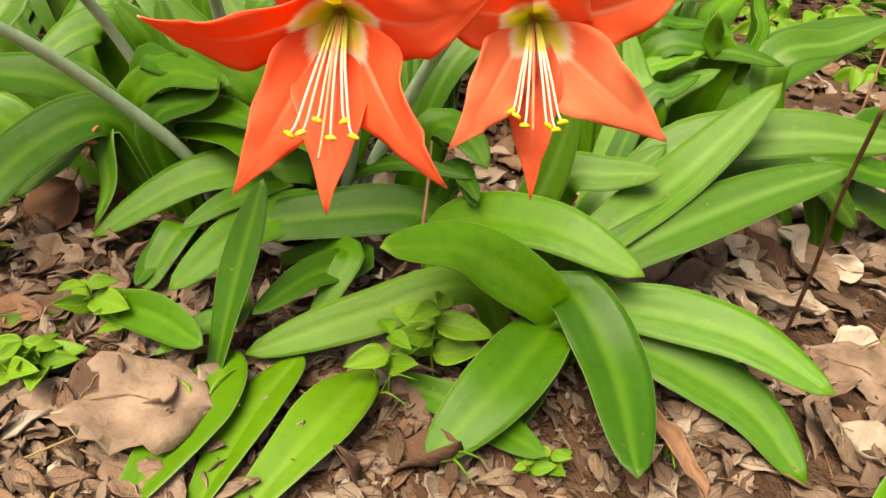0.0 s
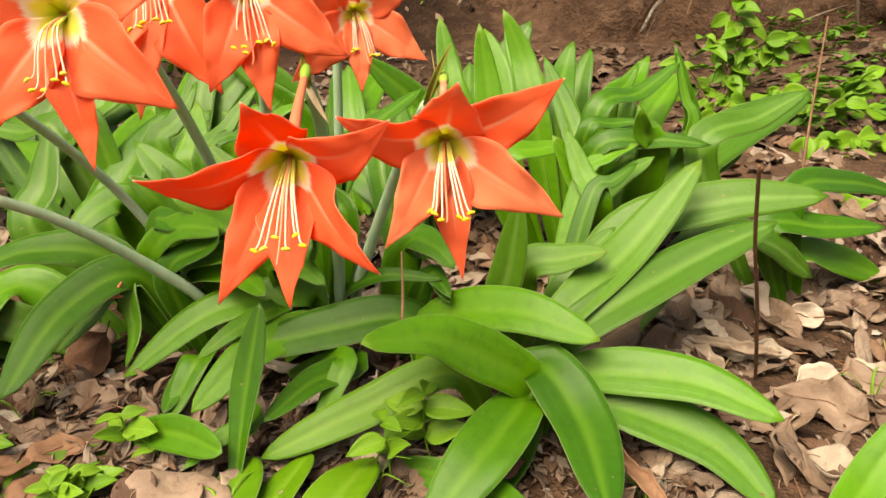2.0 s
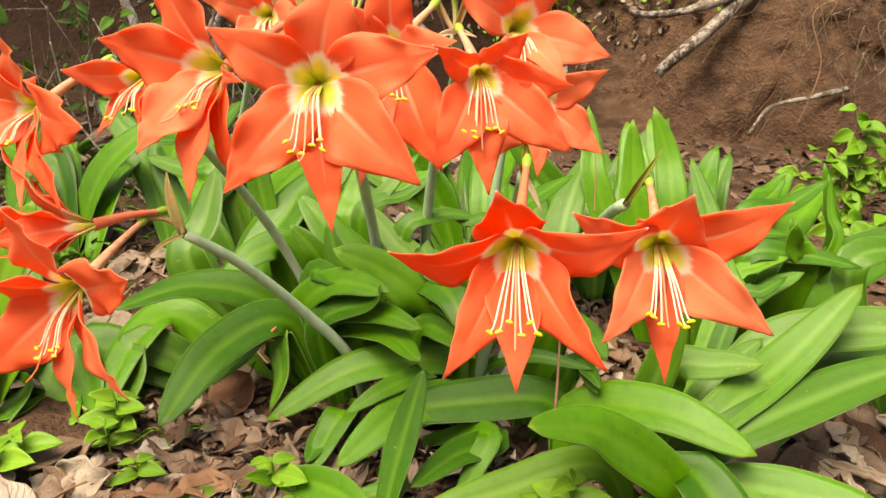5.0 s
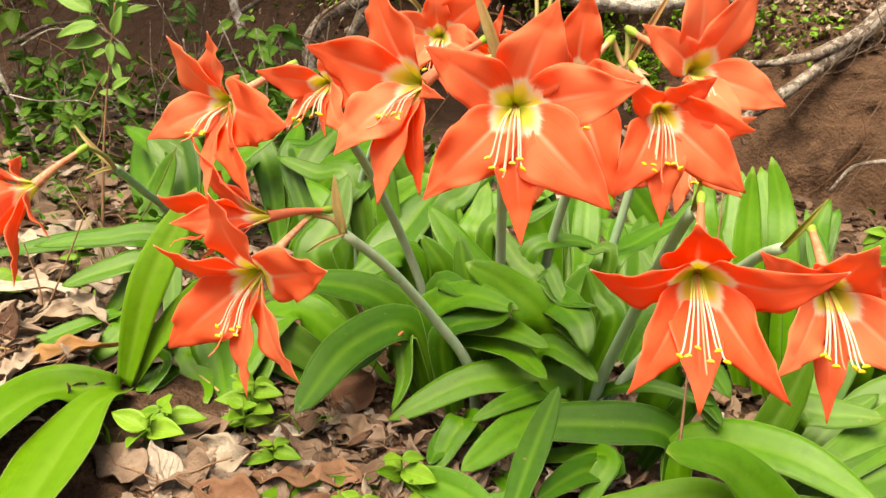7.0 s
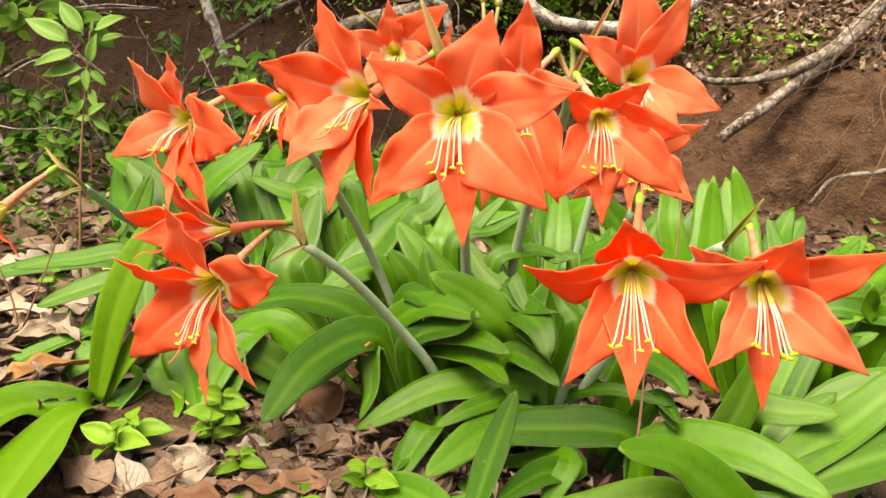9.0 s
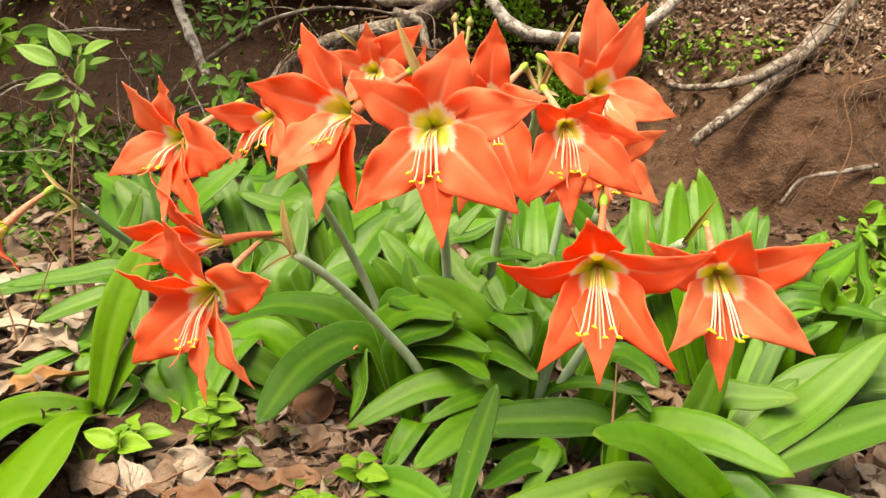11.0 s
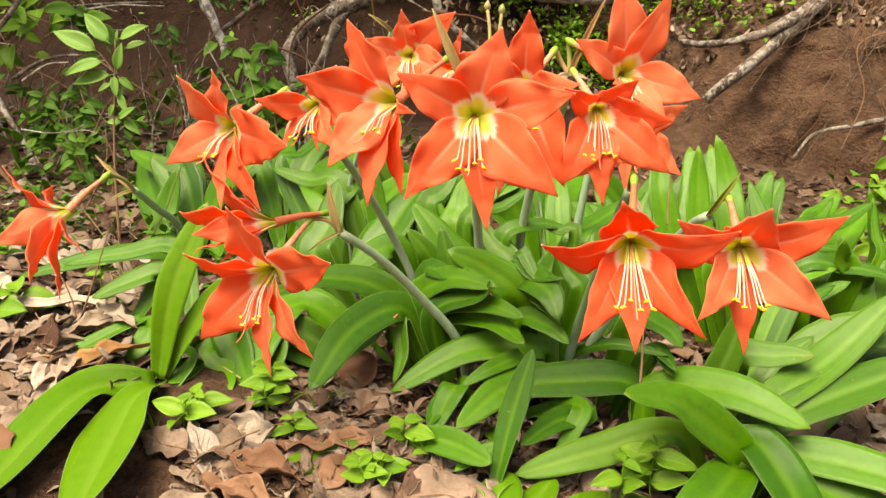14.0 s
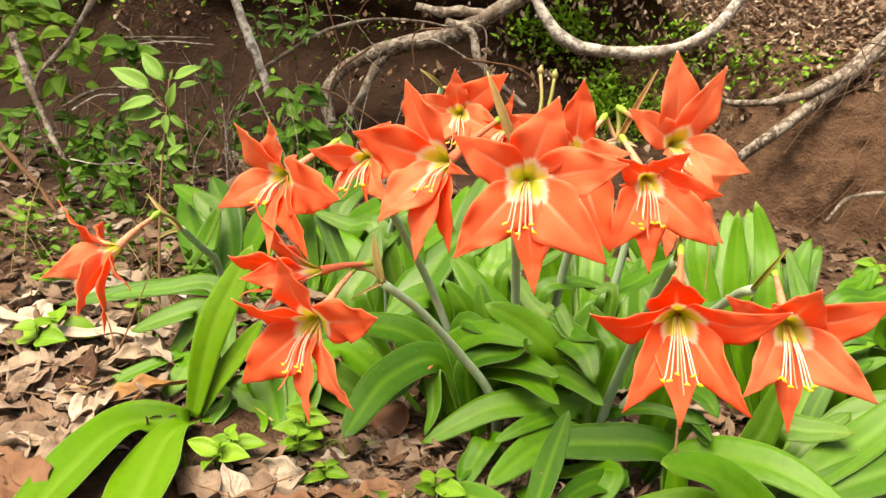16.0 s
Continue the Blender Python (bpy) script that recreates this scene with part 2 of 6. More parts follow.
SHRUB = soft_leaf_material("shrub_leaf", (0.040, 0.125, 0.012), (0.11, 0.25, 0.03))
ROOT = bark_material("root_bark", (0.095, 0.072, 0.057), (0.25, 0.205, 0.17), (0.42, 0.39, 0.35), 0.11)
PALE_ROOT = bark_material("pale_bark", (0.19, 0.17, 0.15), (0.36, 0.335, 0.305), (0.60, 0.58, 0.55), 0.14)
TAN_ROOT = bark_material("tan_root_bark", (0.095, 0.066, 0.048), (0.20, 0.145, 0.108), (0.27, 0.215, 0.17), 0.05)
TWIG = plain_material("twig_bark", (0.13, 0.065, 0.035), (0.26, 0.15, 0.09), 60, 0.8, 0.2, 0.6, 0.002)


# ---- builders ----
def part(name, bm, mats, parent=None, label="", smooth=True):
    """Links a bmesh as one mesh object under a thing or a part."""
    me = bpy.data.meshes.new(name)
    bm.to_mesh(me)
    bm.free()
    for m in mats if isinstance(mats, (list, tuple)) else [mats]:
        me.materials.append(m)
    if smooth:
        me.shade_smooth()
    ob = new(name, me)
    if parent:
        ob.parent = parent
    return tagged(ob, label)


def thing(name, label, category, group="", at=(0, 0, 0)):
    ob = new(name)
    ob.location = (0, 0, 0)
    ob.empty_display_size = 0.02
    return tagged(ob, label, category, group)


def ground_z(x, y):
    """The lie of the land: a slope that climbs away from the eye to a steep earth bank."""
    xc = 1.6 * math.tanh(x / 1.6)
    z = -0.077 - 0.174 * xc + 0.268 * min(max(y, -3), 2.75)
    foot = 2.80 + 0.10 * math.sin(1.7 * x + 0.4) + 0.06 * math.sin(4.1 * x) - 0.35 * math.exp(-((x + 2.2) / 0.9) ** 2)
    d = y - foot
    if d > 0:
        lip = 0.62 + 0.10 * math.sin(1.3 * x + 1.0) + 0.35 * (0.5 - 0.5 * math.tanh((x - 0.25) / 0.2))
        z += lip * (1 - math.exp(-d / 0.11)) + 0.50 * max(0.0, min(d, 6.0) - 0.25)
    return z


def hollow(x, y):
    """How far the bank's face is scooped back under its lip."""
    if y > 4.2 or abs(x) > 8:
        return 0.0
    rise = ground_z(x, y) - (-0.077 - 0.174 * 1.6 * math.tanh(x / 1.6) + 0.268 * min(max(y, -3), 2.75))
    if rise <= 0:
        return 0.0
    return 0.42 * math.sin(math.pi * min(1.0, rise / 0.95)) * (0.5 + 0.5 * math.tanh((0.5 - x) / 0.2)) * math.exp(-max(0.0, y - 3.15) / 0.3)


def bank_y(x, z):
    """Where the bank's face stands at a height."""
    y = 2.6
    while ground_z(x, y) < z and y < 5:
        y += 0.01
    return y + hollow(x, y)


def crumble(x, y):
    n = noise.fractal(Vector((x * 1.6, y * 1.6, 0)), 1.0, 2.0, 3) * 0.018
    n += noise.fractal(Vector((x * 9, y * 9, 3)), 1.0, 2.0, 3) * 0.006
    return n


def curve_points(pts, count):
    """A smooth line through the points (Catmull-Rom), evenly stepped."""
    p = [Vector(a) for a in pts]
    p = [p[0] * 2 - p[1]] + p + [p[-1] * 2 - p[-2]]
    raw = []
    for i in range(1, len(p) - 2):
        for k in range(12):
            t = k / 12
            a, b, c, d = p[i - 1], p[i], p[i + 1], p[i + 2]
            raw.append(0.5 * (2 * b + (c - a) * t + (2 * a - 5 * b + 4 * c - d) * t * t + (3 * b - a - 3 * c + d) * t ** 3))
    raw.append(p[-2])
    length = [0.0]
    for a, b in zip(raw, raw[1:]):
        length.append(length[-1] + (b - a).length)
    out, j = [], 0
    for k in range(count):
        want = length[-1] * k / (count - 1)
        while j < len(raw) - 2 and length[j + 1] < want:
            j += 1
        span = max(length[j + 1] - length[j], 1e-9)
        out.append(raw[j].lerp(raw[j + 1], (want - length[j]) / span))
    return out


def tube(bm, pts, radius, sides=8, count=14, mat=0, cap=True, end_mat=None):
    """A round limb along a smooth line; radius is a number or a function of 0 to 1."""
    line = curve_points(pts, count)
    rad = radius if callable(radius) else (lambda s: radius)
    rings, side = [], None
    for i, c in enumerate(line):
        t = (line[min(i + 1, count - 1)] - line[max(i - 1, 0)]).normalized()
        if side is None:
            side = t.orthogonal().normalized()
        side = (side - t * side.dot(t)).normalized()
        up = t.cross(side)
        r = rad(i / (count - 1))
        rings.append([bm.verts.new(c + (side * math.cos(a) + up * math.sin(a)) * r) for a in (math.tau * k / sides for k in range(sides))])
    for a, b in zip(rings, rings[1:]):
        for k in range(sides):
            f = bm.faces.new((a[k], a[(k + 1) % sides], b[(k + 1) % sides], b[k]))
            f.material_index = mat
    if cap:
        bm.faces.new(rings[0][::-1]).material_index = mat
        bm.faces.new(rings[-1]).material_index = mat if end_mat is None else end_mat
    return line


def sheet(bm, grid, thick, mat=0, start=0.0):
    """A thin closed blade from a grid of points, with its uv."""
    uv = bm.loops.layers.uv.verify()
    rows, cols = len(grid), len(grid[0])
    nrm = [[None] * cols for _ in range(rows)]
    for i in range(rows):
        for j in range(cols):
            a = grid[min(i + 1, rows - 1)][j] - grid[max(i - 1, 0)][j]
            b = grid[i][min(j + 1, cols - 1)] - grid[i][max(j - 1, 0)]
            n = a.cross(b)
            nrm[i][j] = n.normalized() if n.length > 1e-12 else Vector((0, 0, 1))
    top = [[bm.verts.new(grid[i][j] + nrm[i][j] * thick / 2) for j in range(cols)] for i in range(rows)]
    low = [[bm.verts.new(grid[i][j] - nrm[i][j] * thick / 2) for j in range(cols)] for i in range(rows)]

    def face(vs, at):
        f = bm.faces.new(vs)
        f.material_index = mat
        for loop, (i, j) in zip(f.loops, at):
            loop[uv].uv = (j / (cols - 1), start + (1 - start) * i / (rows - 1))

    for i in range(rows - 1):
        for j in range(cols - 1):
            at = ((i, j), (i, j + 1), (i + 1, j + 1), (i + 1, j))
            face([top[a][b] for a, b in at][::-1], at[::-1])
            face([low[a][b] for a, b in at], at)
    rim = [(0, j) for j in range(cols)] + [(i, cols - 1) for i in range(1, rows)] + [(rows - 1, j) for j in range(cols - 2, -1, -1)] + [(i, 0) for i in range(rows - 2, 0, -1)]
    for a, b in zip(rim, rim[1:] + rim[:1]):
        face([top[a[0]][a[1]], top[b[0]][b[1]], low[b[0]][b[1]], low[a[0]][a[1]]], (a, b, b, a))


def turned(at, way, face):
    """The pose of a small leaf at a point, its length along way and its upper side towards face."""
    y = Vector(way).normalized()
    z = Vector(face)
    z = (z - y * z.dot(y)).normalized()
    x = y.cross(z)
    m = Matrix((x, y, z)).transposed().to_4x4()
    m.translation = at
    return m


class Plant:
    """An amaryllis: an empty at its crown that carries leaves, stalks and flowers."""

    def __init__(self, x, y, label):
        self.crown = Vector((x, y, ground_z(x, y)))
        self.ob = tagged(new("amaryllis_plant"), label, "plant", "clump of amaryllis")
        self.ob.location = self.crown
        self.n = 0

    def add(self, name, bm, mats, under=None, label=""):
        if under is None:
            bmesh.ops.translate(bm, verts=bm.verts, vec=-self.crown)
            return part(name, bm, mats, self.ob, label)
        bmesh.ops.translate(bm, verts=bm.verts, vec=-self.crown)
        return part(name, bm, mats, under, label)


def leaf(plant, foot, bend, tip, breadth, upright=False, mat=None, rows=26, label=""):
    """A strap leaf with a channelled blade, out of the crown through foot and bend to the tip."""
    rnd = random.Random(round(1000 * (foot[0] + 3 * bend[1] + 7 * tip[2])))
    foot, bend, tip = Vector(foot), Vector(bend), Vector(tip)
    g = ground_z(foot.x, foot.y)
    pts = [foot, bend, tip]
    if foot.z > g + 0.012:
        r = foot.lerp(plant.crown, 0.55)
        pts = [Vector((r.x, r.y, ground_z(r.x, r.y) - 0.008))] + pts
    line = curve_points(pts, rows)
    face = Vector((0, -1, 0.35)) if upright else Vector((0, -0.75, 0.66))
    face += Vector((rnd.uniform(-0.35, 0.35), rnd.uniform(-0.15, 0.15), 0))
    twist = rnd.uniform(-0.25, 0.25)
    grid, cols = [], 9
    ph = rnd.uniform(0, 6)
    for i, c in enumerate(line):
        s = i / (rows - 1)
        t = (line[min(i + 1, rows - 1)] - line[max(i - 1, 0)]).normalized()
        n = (face - t * face.dot(t)).normalized()
        n = Matrix.Rotation(twist * (s - 0.4), 3, t) @ n
        side = n.cross(t).normalized()
        w = breadth * 0.54 * (0.36 + 0.64 * min(1, s / 0.5) ** 0.8) * max(0.0, 1 - max(0, (s - 0.52) / 0.48) ** 2.2) ** (0.66 if upright else 0.58)
        w = max(w, 0.0004)
        row = []
        for j in range(cols):
            q = j / (cols - 1) * 2 - 1
            dip = 0.26 * w * (q * q) * (1.2 - 1.3 * s) - 0.10 * w * math.exp(-(q / 0.16) ** 2)
            dip += 0.05 * w * q * q * math.sin(7 * s + ph + 1.5 * q)
            row.append(c + side * q * w + n * dip)
        grid.append(row)
    bm = bmesh.new()
    sheet(bm, grid, 0.0011)
    return plant.add("leaf", bm, mat or LEAF, label=label)


def scape(plant, radius, *pts):
    """A stout hollow flower stalk; returns its top."""
    foot = Vector(pts[0])
    g = ground_z(foot.x, foot.y)
    line = [Vector(p) for p in pts]
    if foot.z > g + 0.01:
        d = (line[0] - line[1])
        line = [Vector((foot.x + d.x * 0.2, foot.y + 0.05, ground_z(foot.x, foot.y + 0.05) - 0.01))] + line
    bm = bmesh.new()
    tube(bm, line, lambda s: radius * (1.12 - 0.3 * s), 12, 26)
    plant.add("flower_stalk", bm, STALK, label="grey-green hollow flower stalk")
    return Vector(pts[-1])


def bract(plant, node, tip, breadth=0.010, mat=None, label="dry brown papery bract"):
    """A dry papery spathe leaf at the head of a stalk."""
    node, tip = Vector(node), Vector(tip)
    t = (tip - node).normalized()
    side = t.cross(Vector((0, -1, 0.2))).normalized()
    n = side.cross(t)
    grid = []
    for i in range(10):
        s = i / 9
        w = max(0.0003, breadth / 2 * math.sin(math.pi * min(1, 0.25 + 0.75 * s)) ** 0.8)
        c = node.lerp(tip, s) + n * 0.006 * math.sin(3 * s)
        grid.append([c + side * q * w + n * (w * 1.1 * q * q) for q in (-1, -0.5, 0, 0.5, 1)])
    bm = bmesh.new()
    sheet(bm, grid, 0.0006)
    plant.add("bract", bm, mat or BRACT, label=label)


def flower(plant, node, throat, facing, petals, lash=0.74, mat=None, bow=1.0, ovary=None, peak=0.42, mouth=0.014):
    """A funnel-shaped bloom of six petals with bowed stamens, on a short stalk from the node."""
    o, a = Vector(throat), Vector(facing).normalized()
    rnd = random.Random(round(abs(throat[0]) * 3000 + throat[2] * 1700))
    up = (Vector((0, 0, 1)) - a * a.z).normalized()
    e1 = up.cross(a)
    # stalk, green ovary and narrow tube behind the throat
    far = (o - node).length
    back = Vector(ovary) if ovary else o - a * min(0.066, far * 0.55)
    bm = bmesh.new()
    lift = min(max(0.0, 0.030 - (back.z - node.z) * 0.4), far * 0.12)
    midp = node.lerp(back, 0.5) + Vector((0, 0, 0.004 if ovary else lift)) - a * min(0.012, far * 0.06)
    run = (o - back).normalized()
    tube(bm, [node, midp, back - run * 0.008, back], lambda s: 0.0026 + 0.0006 * s, 8, 16, 0)
    tube(bm, [back - run * 0.012, back - run * 0.003, back + run * 0.007], lambda s: 0.0028 + 0.0017 * math.sin(math.pi * min(1, s * 1.1)), 10, 9, 2)
    tube(bm, [back, back.lerp(o, 0.5) + Vector((0, 0, 0.002)), o - a * 0.002], lambda s: 0.0029 + 0.0036 * s ** 1.6, 14, 14, 1, cap=False)
    bloom = plant.add("flower", bm, [PEDICEL, TUBE, OVARY], label="orange amaryllis bloom with a pale star throat")
    rows, cols = 24, 13
    for k, (angle, reach, ahead, breadth, *sag) in enumerate(petals):
        reach, ahead = reach / 1000, ahead / 1000
        d = e1 * math.cos(radians(angle)) + up * math.sin(radians(angle))
        side = a.cross(d).normalized()
        p0 = o - a * 0.006 + d * (0.0030 if k == 3 else 0.0014)
        p1 = o + a * max(0.018, ahead * 0.45) + d * max(mouth, reach * 0.16)
        p2 = o + a * (max(ahead, 0.012) * 0.92 + 0.010) + d * reach * 0.58
        p3 = o + a * ahead + d * reach
        p2 -= up * (sag[0] / 1000 if sag else 0.0)
        fine = [p0 * (1 - s) ** 3 + p1 * 3 * s * (1 - s) ** 2 + p2 * 3 * s * s * (1 - s) + p3 * s ** 3 for s in (i / 60 for i in range(61))]
        gone = [0.0]
        for v, w in zip(fine, fine[1:]):
            gone.append(gone[-1] + (w - v).length)
        line, j = [], 0
        for i in range(rows):
            want = gone[-1] * i / (rows - 1)
            while j < 59 and gone[j + 1] < want:
                j += 1
            line.append(fine[j].lerp(fine[j + 1], (want - gone[j]) / max(gone[j + 1] - gone[j], 1e-9)))
        broad = gone[-1] * 0.47 * breadth * rnd.uniform(0.96, 1.04)
        ruffle, ph = rnd.uniform(0.09, 0.20), rnd.uniform(0, 6)
        cup, twist = rnd.uniform(0.06, 0.24), rnd.uniform(-0.30, 0.30)
        curl = rnd.uniform(0.002, 0.010)
        grid = []
        for i, c in enumerate(line):
            s = i / (rows - 1)
            t = (line[min(i + 1, rows - 1)] - line[max(i - 1, 0)]).normalized()
            n = side.cross(t).normalized()
            if n.dot(a) < 0 and s < 0.8:
                n = -n
            if s < peak:
                w = 0.30 + 0.70 * math.sin(math.pi / 2 * s / peak) ** 1.2
            else:
                x = (s - peak) / (1 - peak)
                w = 0.66 * (1 - x ** 2.0) + 0.34 * (0.5 + 0.5 * math.cos(math.pi * x)) ** 0.9
            w = max(broad / 2 * w, 0.0004)
            rho = max((c - o).dot(d), 0.0014)
            wrap = 1 - min(1, max(0, (s - 0.12) / 0.30))
            wrap = wrap * wrap * (3 - 2 * wrap)
            w = w * (1 - wrap) + min(w, rho * 0.85) * wrap
            axis = c - d * rho
            lean = Matrix.Rotation(twist * max(0.0, s - 0.25), 3, t)
            row = []
            for j in range(cols):
                f = j / (cols - 1) * 2 - 1
                round_ = axis + (d * math.cos(f * w / rho) + side * math.sin(f * w / rho)) * (rho + 0.0006 * (k % 2))
                off = cup * w * f * f * (1.1 - s) * 1.5 - 0.06 * w * math.exp(-(f / 0.14) ** 2)
                off += ruffle * w * f * f * abs(f) * math.sin(15 * s + ph + 2 * f) * min(1, 2.2 * s) * 1.6
                edge = 1 + 0.07 * math.sin(9 * s + ph * 1.7 + (2.1 if f > 0 else 0.0)) * min(1, s * 2) + 0.025 * math.sin(27 * s + ph + f)
                flat = c + lean @ (side * f * w * edge + n * off) - n * curl * max(0.0, (s - 0.7) / 0.3) ** 2
                row.append(flat.lerp(round_, wrap))
            grid.append(row)
        bm = bmesh.new()
        sheet(bm, grid, 0.0008, start=(0.02, 0.02, 0.05, 0.12, 0.05, 0.02)[k])
        plant.add("petal", bm, mat or PETAL, bloom)
    down = -up if abs(a.z) < 0.9 else Vector((0, 0, -1))
    down = (down + Vector((0, 0, -0.25))).normalized()
    for k in range(7):
        spread = (k - 3) * 0.0020 + rnd.uniform(-0.001, 0.001)
        lng = lash * rnd.uniform(0.72, 0.92) * (1.15 if k == 3 else 1.0)
        q0 = o - a * 0.006 + e1 * spread * 0.5 + down * 0.001
        q1 = o + a * (0.022 + 0.014 * bow) * lng + e1 * spread * 1.0 + down * 0.008
        q2 = o + a * (0.034 + 0.026 * bow) * lng + e1 * spread * 1.5 + down * 0.026 * lng
        q3 = o + a * (0.042 + 0.037 * bow) * lng + e1 * spread * 2.0 + down * (0.052 - 0.006 * bow) * lng
        q4 = o + a * (0.050 + 0.038 * bow) * lng + e1 * spread * 2.4 + down * (0.056 - 0.006 * bow) * lng
        bm = bmesh.new()
        if k == 3:
            tube(bm, [q0, q1, q2, q3 + a * 0.004, q4 + a * 0.010], lambda s: 0.0010 - 0.0003 * s, 6, 16)
            plant.add("style", bm, STYLE, bloom)
            continue
        strand = curve_points([q0, q1, q2, q3, q4], 25)
        tube(bm, strand[:10], 0.00085, 6, 8, 2)
        tube(bm, strand[9:], lambda s: 0.00085 - 0.0002 * s, 6, 12, 0)
        across = (e1 * rnd.uniform(0.5, 1.0) * rnd.choice((-1, 1)) + up * rnd.uniform(-0.3, 0.6) + a * rnd.uniform(-0.2, 0.4)).normalized()
        h = 0.0030
        tube(bm, [q4 - across * h, q4 + up * 0.0006, q4 + across * h], lambda s: 0.0004 + 0.0011 * math.sin(math.pi * s) ** 0.6, 7, 8, 1)
        plant.add("stamen", bm, [FILAMENT, ANTHER, FILAMENT_BASE], bloom)
    return bloom


# ---- the ground: one sheet from under the eye to the horizon ----
def spaced(lo, hi, n, near, far):
    """Steps that are fine between lo and hi and grow towards the horizon."""
    mid = [lo + (hi - lo) * k / n for k in range(n + 1)]
    out = [x * 1.0 for x in mid]
    step, x = (hi - lo) / n, lo
    while x > near:
        step *= 1.35
        x -= step
        out.insert(0, x)
    step, x = (hi - lo) / n, hi
    while x < far:
        step *= 1.35
        x += step
        out.append(x)
    return out


def build_ground():
    xs, ys = spaced(-2.4, 2.4, 170, -400, 400), sorted(spaced(-0.6, 4.2, 200, -400, 800) + [2.605 + 0.0072 * k for k in range(85)])
    verts = []
    for y in ys:
        for x in xs:
            n = crumble(x, y) if abs(x) < 12 and -4 < y < 14 else 0.0
            lie_z = ground_z(x, y)
            flat = -0.077 - 0.174 * 1.6 * math.tanh(x / 1.6) + 0.268 * min(max(y, -3), 2.75)
            rise = lie_z - flat
            rough = 0.0
            if rise > 0 and y < 4.2 and abs(x) < 8:
                face = math.exp(-max(0.0, y - 3.15) / 0.3)
                rough = noise.fractal(Vector((x * 2.6, y * 1.0, lie_z * 2.6)), 1.0, 2.0, 6) * 0.12 * face * min(1, rise / 0.08)
                rough += noise.ridged_multi_fractal(Vector((x * 7 + lie_z, y, lie_z * 3)), 1.0, 2.0, 4, 1.0, 2.0) * 0.014 * face * min(1, rise / 0.08)
            verts.append((x, y + rough + hollow(x, y), lie_z + n + rough * 0.4))
    w = len(xs)
    faces = [(r * w + c, r * w + c + 1, (r + 1) * w + c + 1, (r + 1) * w + c) for r in range(len(ys) - 1) for c in range(w - 1)]
    me = bpy.data.meshes.new("ground")
    me.from_pydata(verts, [], faces)
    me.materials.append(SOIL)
    me.shade_smooth()
    return tagged(new("ground", me), "dark brown crumbly woodland soil rising to an earth bank", "ground", kind="structure")


build_ground()

# ---- the amaryllis clump ----
c1 = Plant(-0.13, 0.87, "amaryllis with orange blooms leaning over strap leaves")
c2 = Plant(-0.22, 0.98, "amaryllis with a tall stalk of orange blooms facing sideways")
c3 = Plant(-0.04, 0.96, "amaryllis with tall stalks of wide open orange blooms")
c4 = Plant(0.04, 0.86, "amaryllis with one low orange-red nodding bloom")
c5 = Plant(0.06, 0.88, "amaryllis with one low orange bloom on a slanting stalk")
r = Plant(0.23, 0.715, "amaryllis without blooms, broad leaves spreading over dead leaves")
q = Plant(0.20, 0.82, "amaryllis without blooms, long bright striped leaves")
q2 = Plant(0.62, 1.02, "amaryllis without blooms, leaves lying towards the leaf litter")
u = Plant(0.33, 1.13, "amaryllis without blooms, upright pointed leaves")
l1 = Plant(-0.66, 1.16, "amaryllis with one drooping orange bloom and upright leaves")
l2 = Plant(-0.46, 0.715, "amaryllis without blooms, long arching bright leaves")
l3 = Plant(-0.68, 0.80, "amaryllis without blooms, pale low leaves among dead leaves")
bo = Plant(-0.02, 0.52, "young amaryllis with yellow-green leaves and one upright leaf")
w1 = Plant(-0.17, 0.66, "young amaryllis with short low leaves")
m_ = Plant(0.13, 0.775, "amaryllis without blooms, two broad arching leaves")
rr = Plant(0.42, 0.42, "amaryllis without blooms, one glossy leaf over the litter")

node_e = scape(c1, 0.0066, (-0.123, 0.82, 0.248), (-0.165, 0.765, 0.317), (-0.207, 0.705, 0.376), (-0.244, 0.655, 0.413))
node_i = scape(c2, 0.0062, (-0.204, 0.94, 0.299), (-0.234, 0.885, 0.398), (-0.264, 0.756, 0.504), (-0.286, 0.647, 0.557))
node_g = scape(c2, 0.005, (-0.341, 1.02, 0.418), (-0.33, 1, 0.484), (-0.27, 0.92, 0.593), (-0.214, 0.82, 0.689))
node_a = scape(c3, 0.0068, (-0.101, 0.92, 0.322), (-0.099, 0.87, 0.408), (-0.091, 0.746, 0.517), (-0.084, 0.635, 0.587))
node_d = scape(c3, 0.0068, (-0.047, 0.95, 0.343), (-0.017, 0.87, 0.48), (0.026, 0.743, 0.566), (0.036, 0.667, 0.597))
node_f = scape(c3, 0.0065, (0.03, 0.98, 0.314), (0.058, 0.94, 0.463), (0.072, 0.92, 0.532), (0.081, 0.9, 0.572))
node_b = scape(c4, 0.0068, (0.035, 0.84, 0.215), (0.051, 0.8, 0.283), (0.09, 0.64, 0.424), (0.101, 0.57, 0.462))
node_c = scape(c5, 0.0065, (0.054, 0.84, 0.222), (0.126, 0.76, 0.349), (0.174, 0.67, 0.417), (0.189, 0.62, 0.433))
node_h = scape(l1, 0.006, (-0.645, 1, 0.4), (-0.608, 0.86, 0.44), (-0.563, 0.725, 0.468))

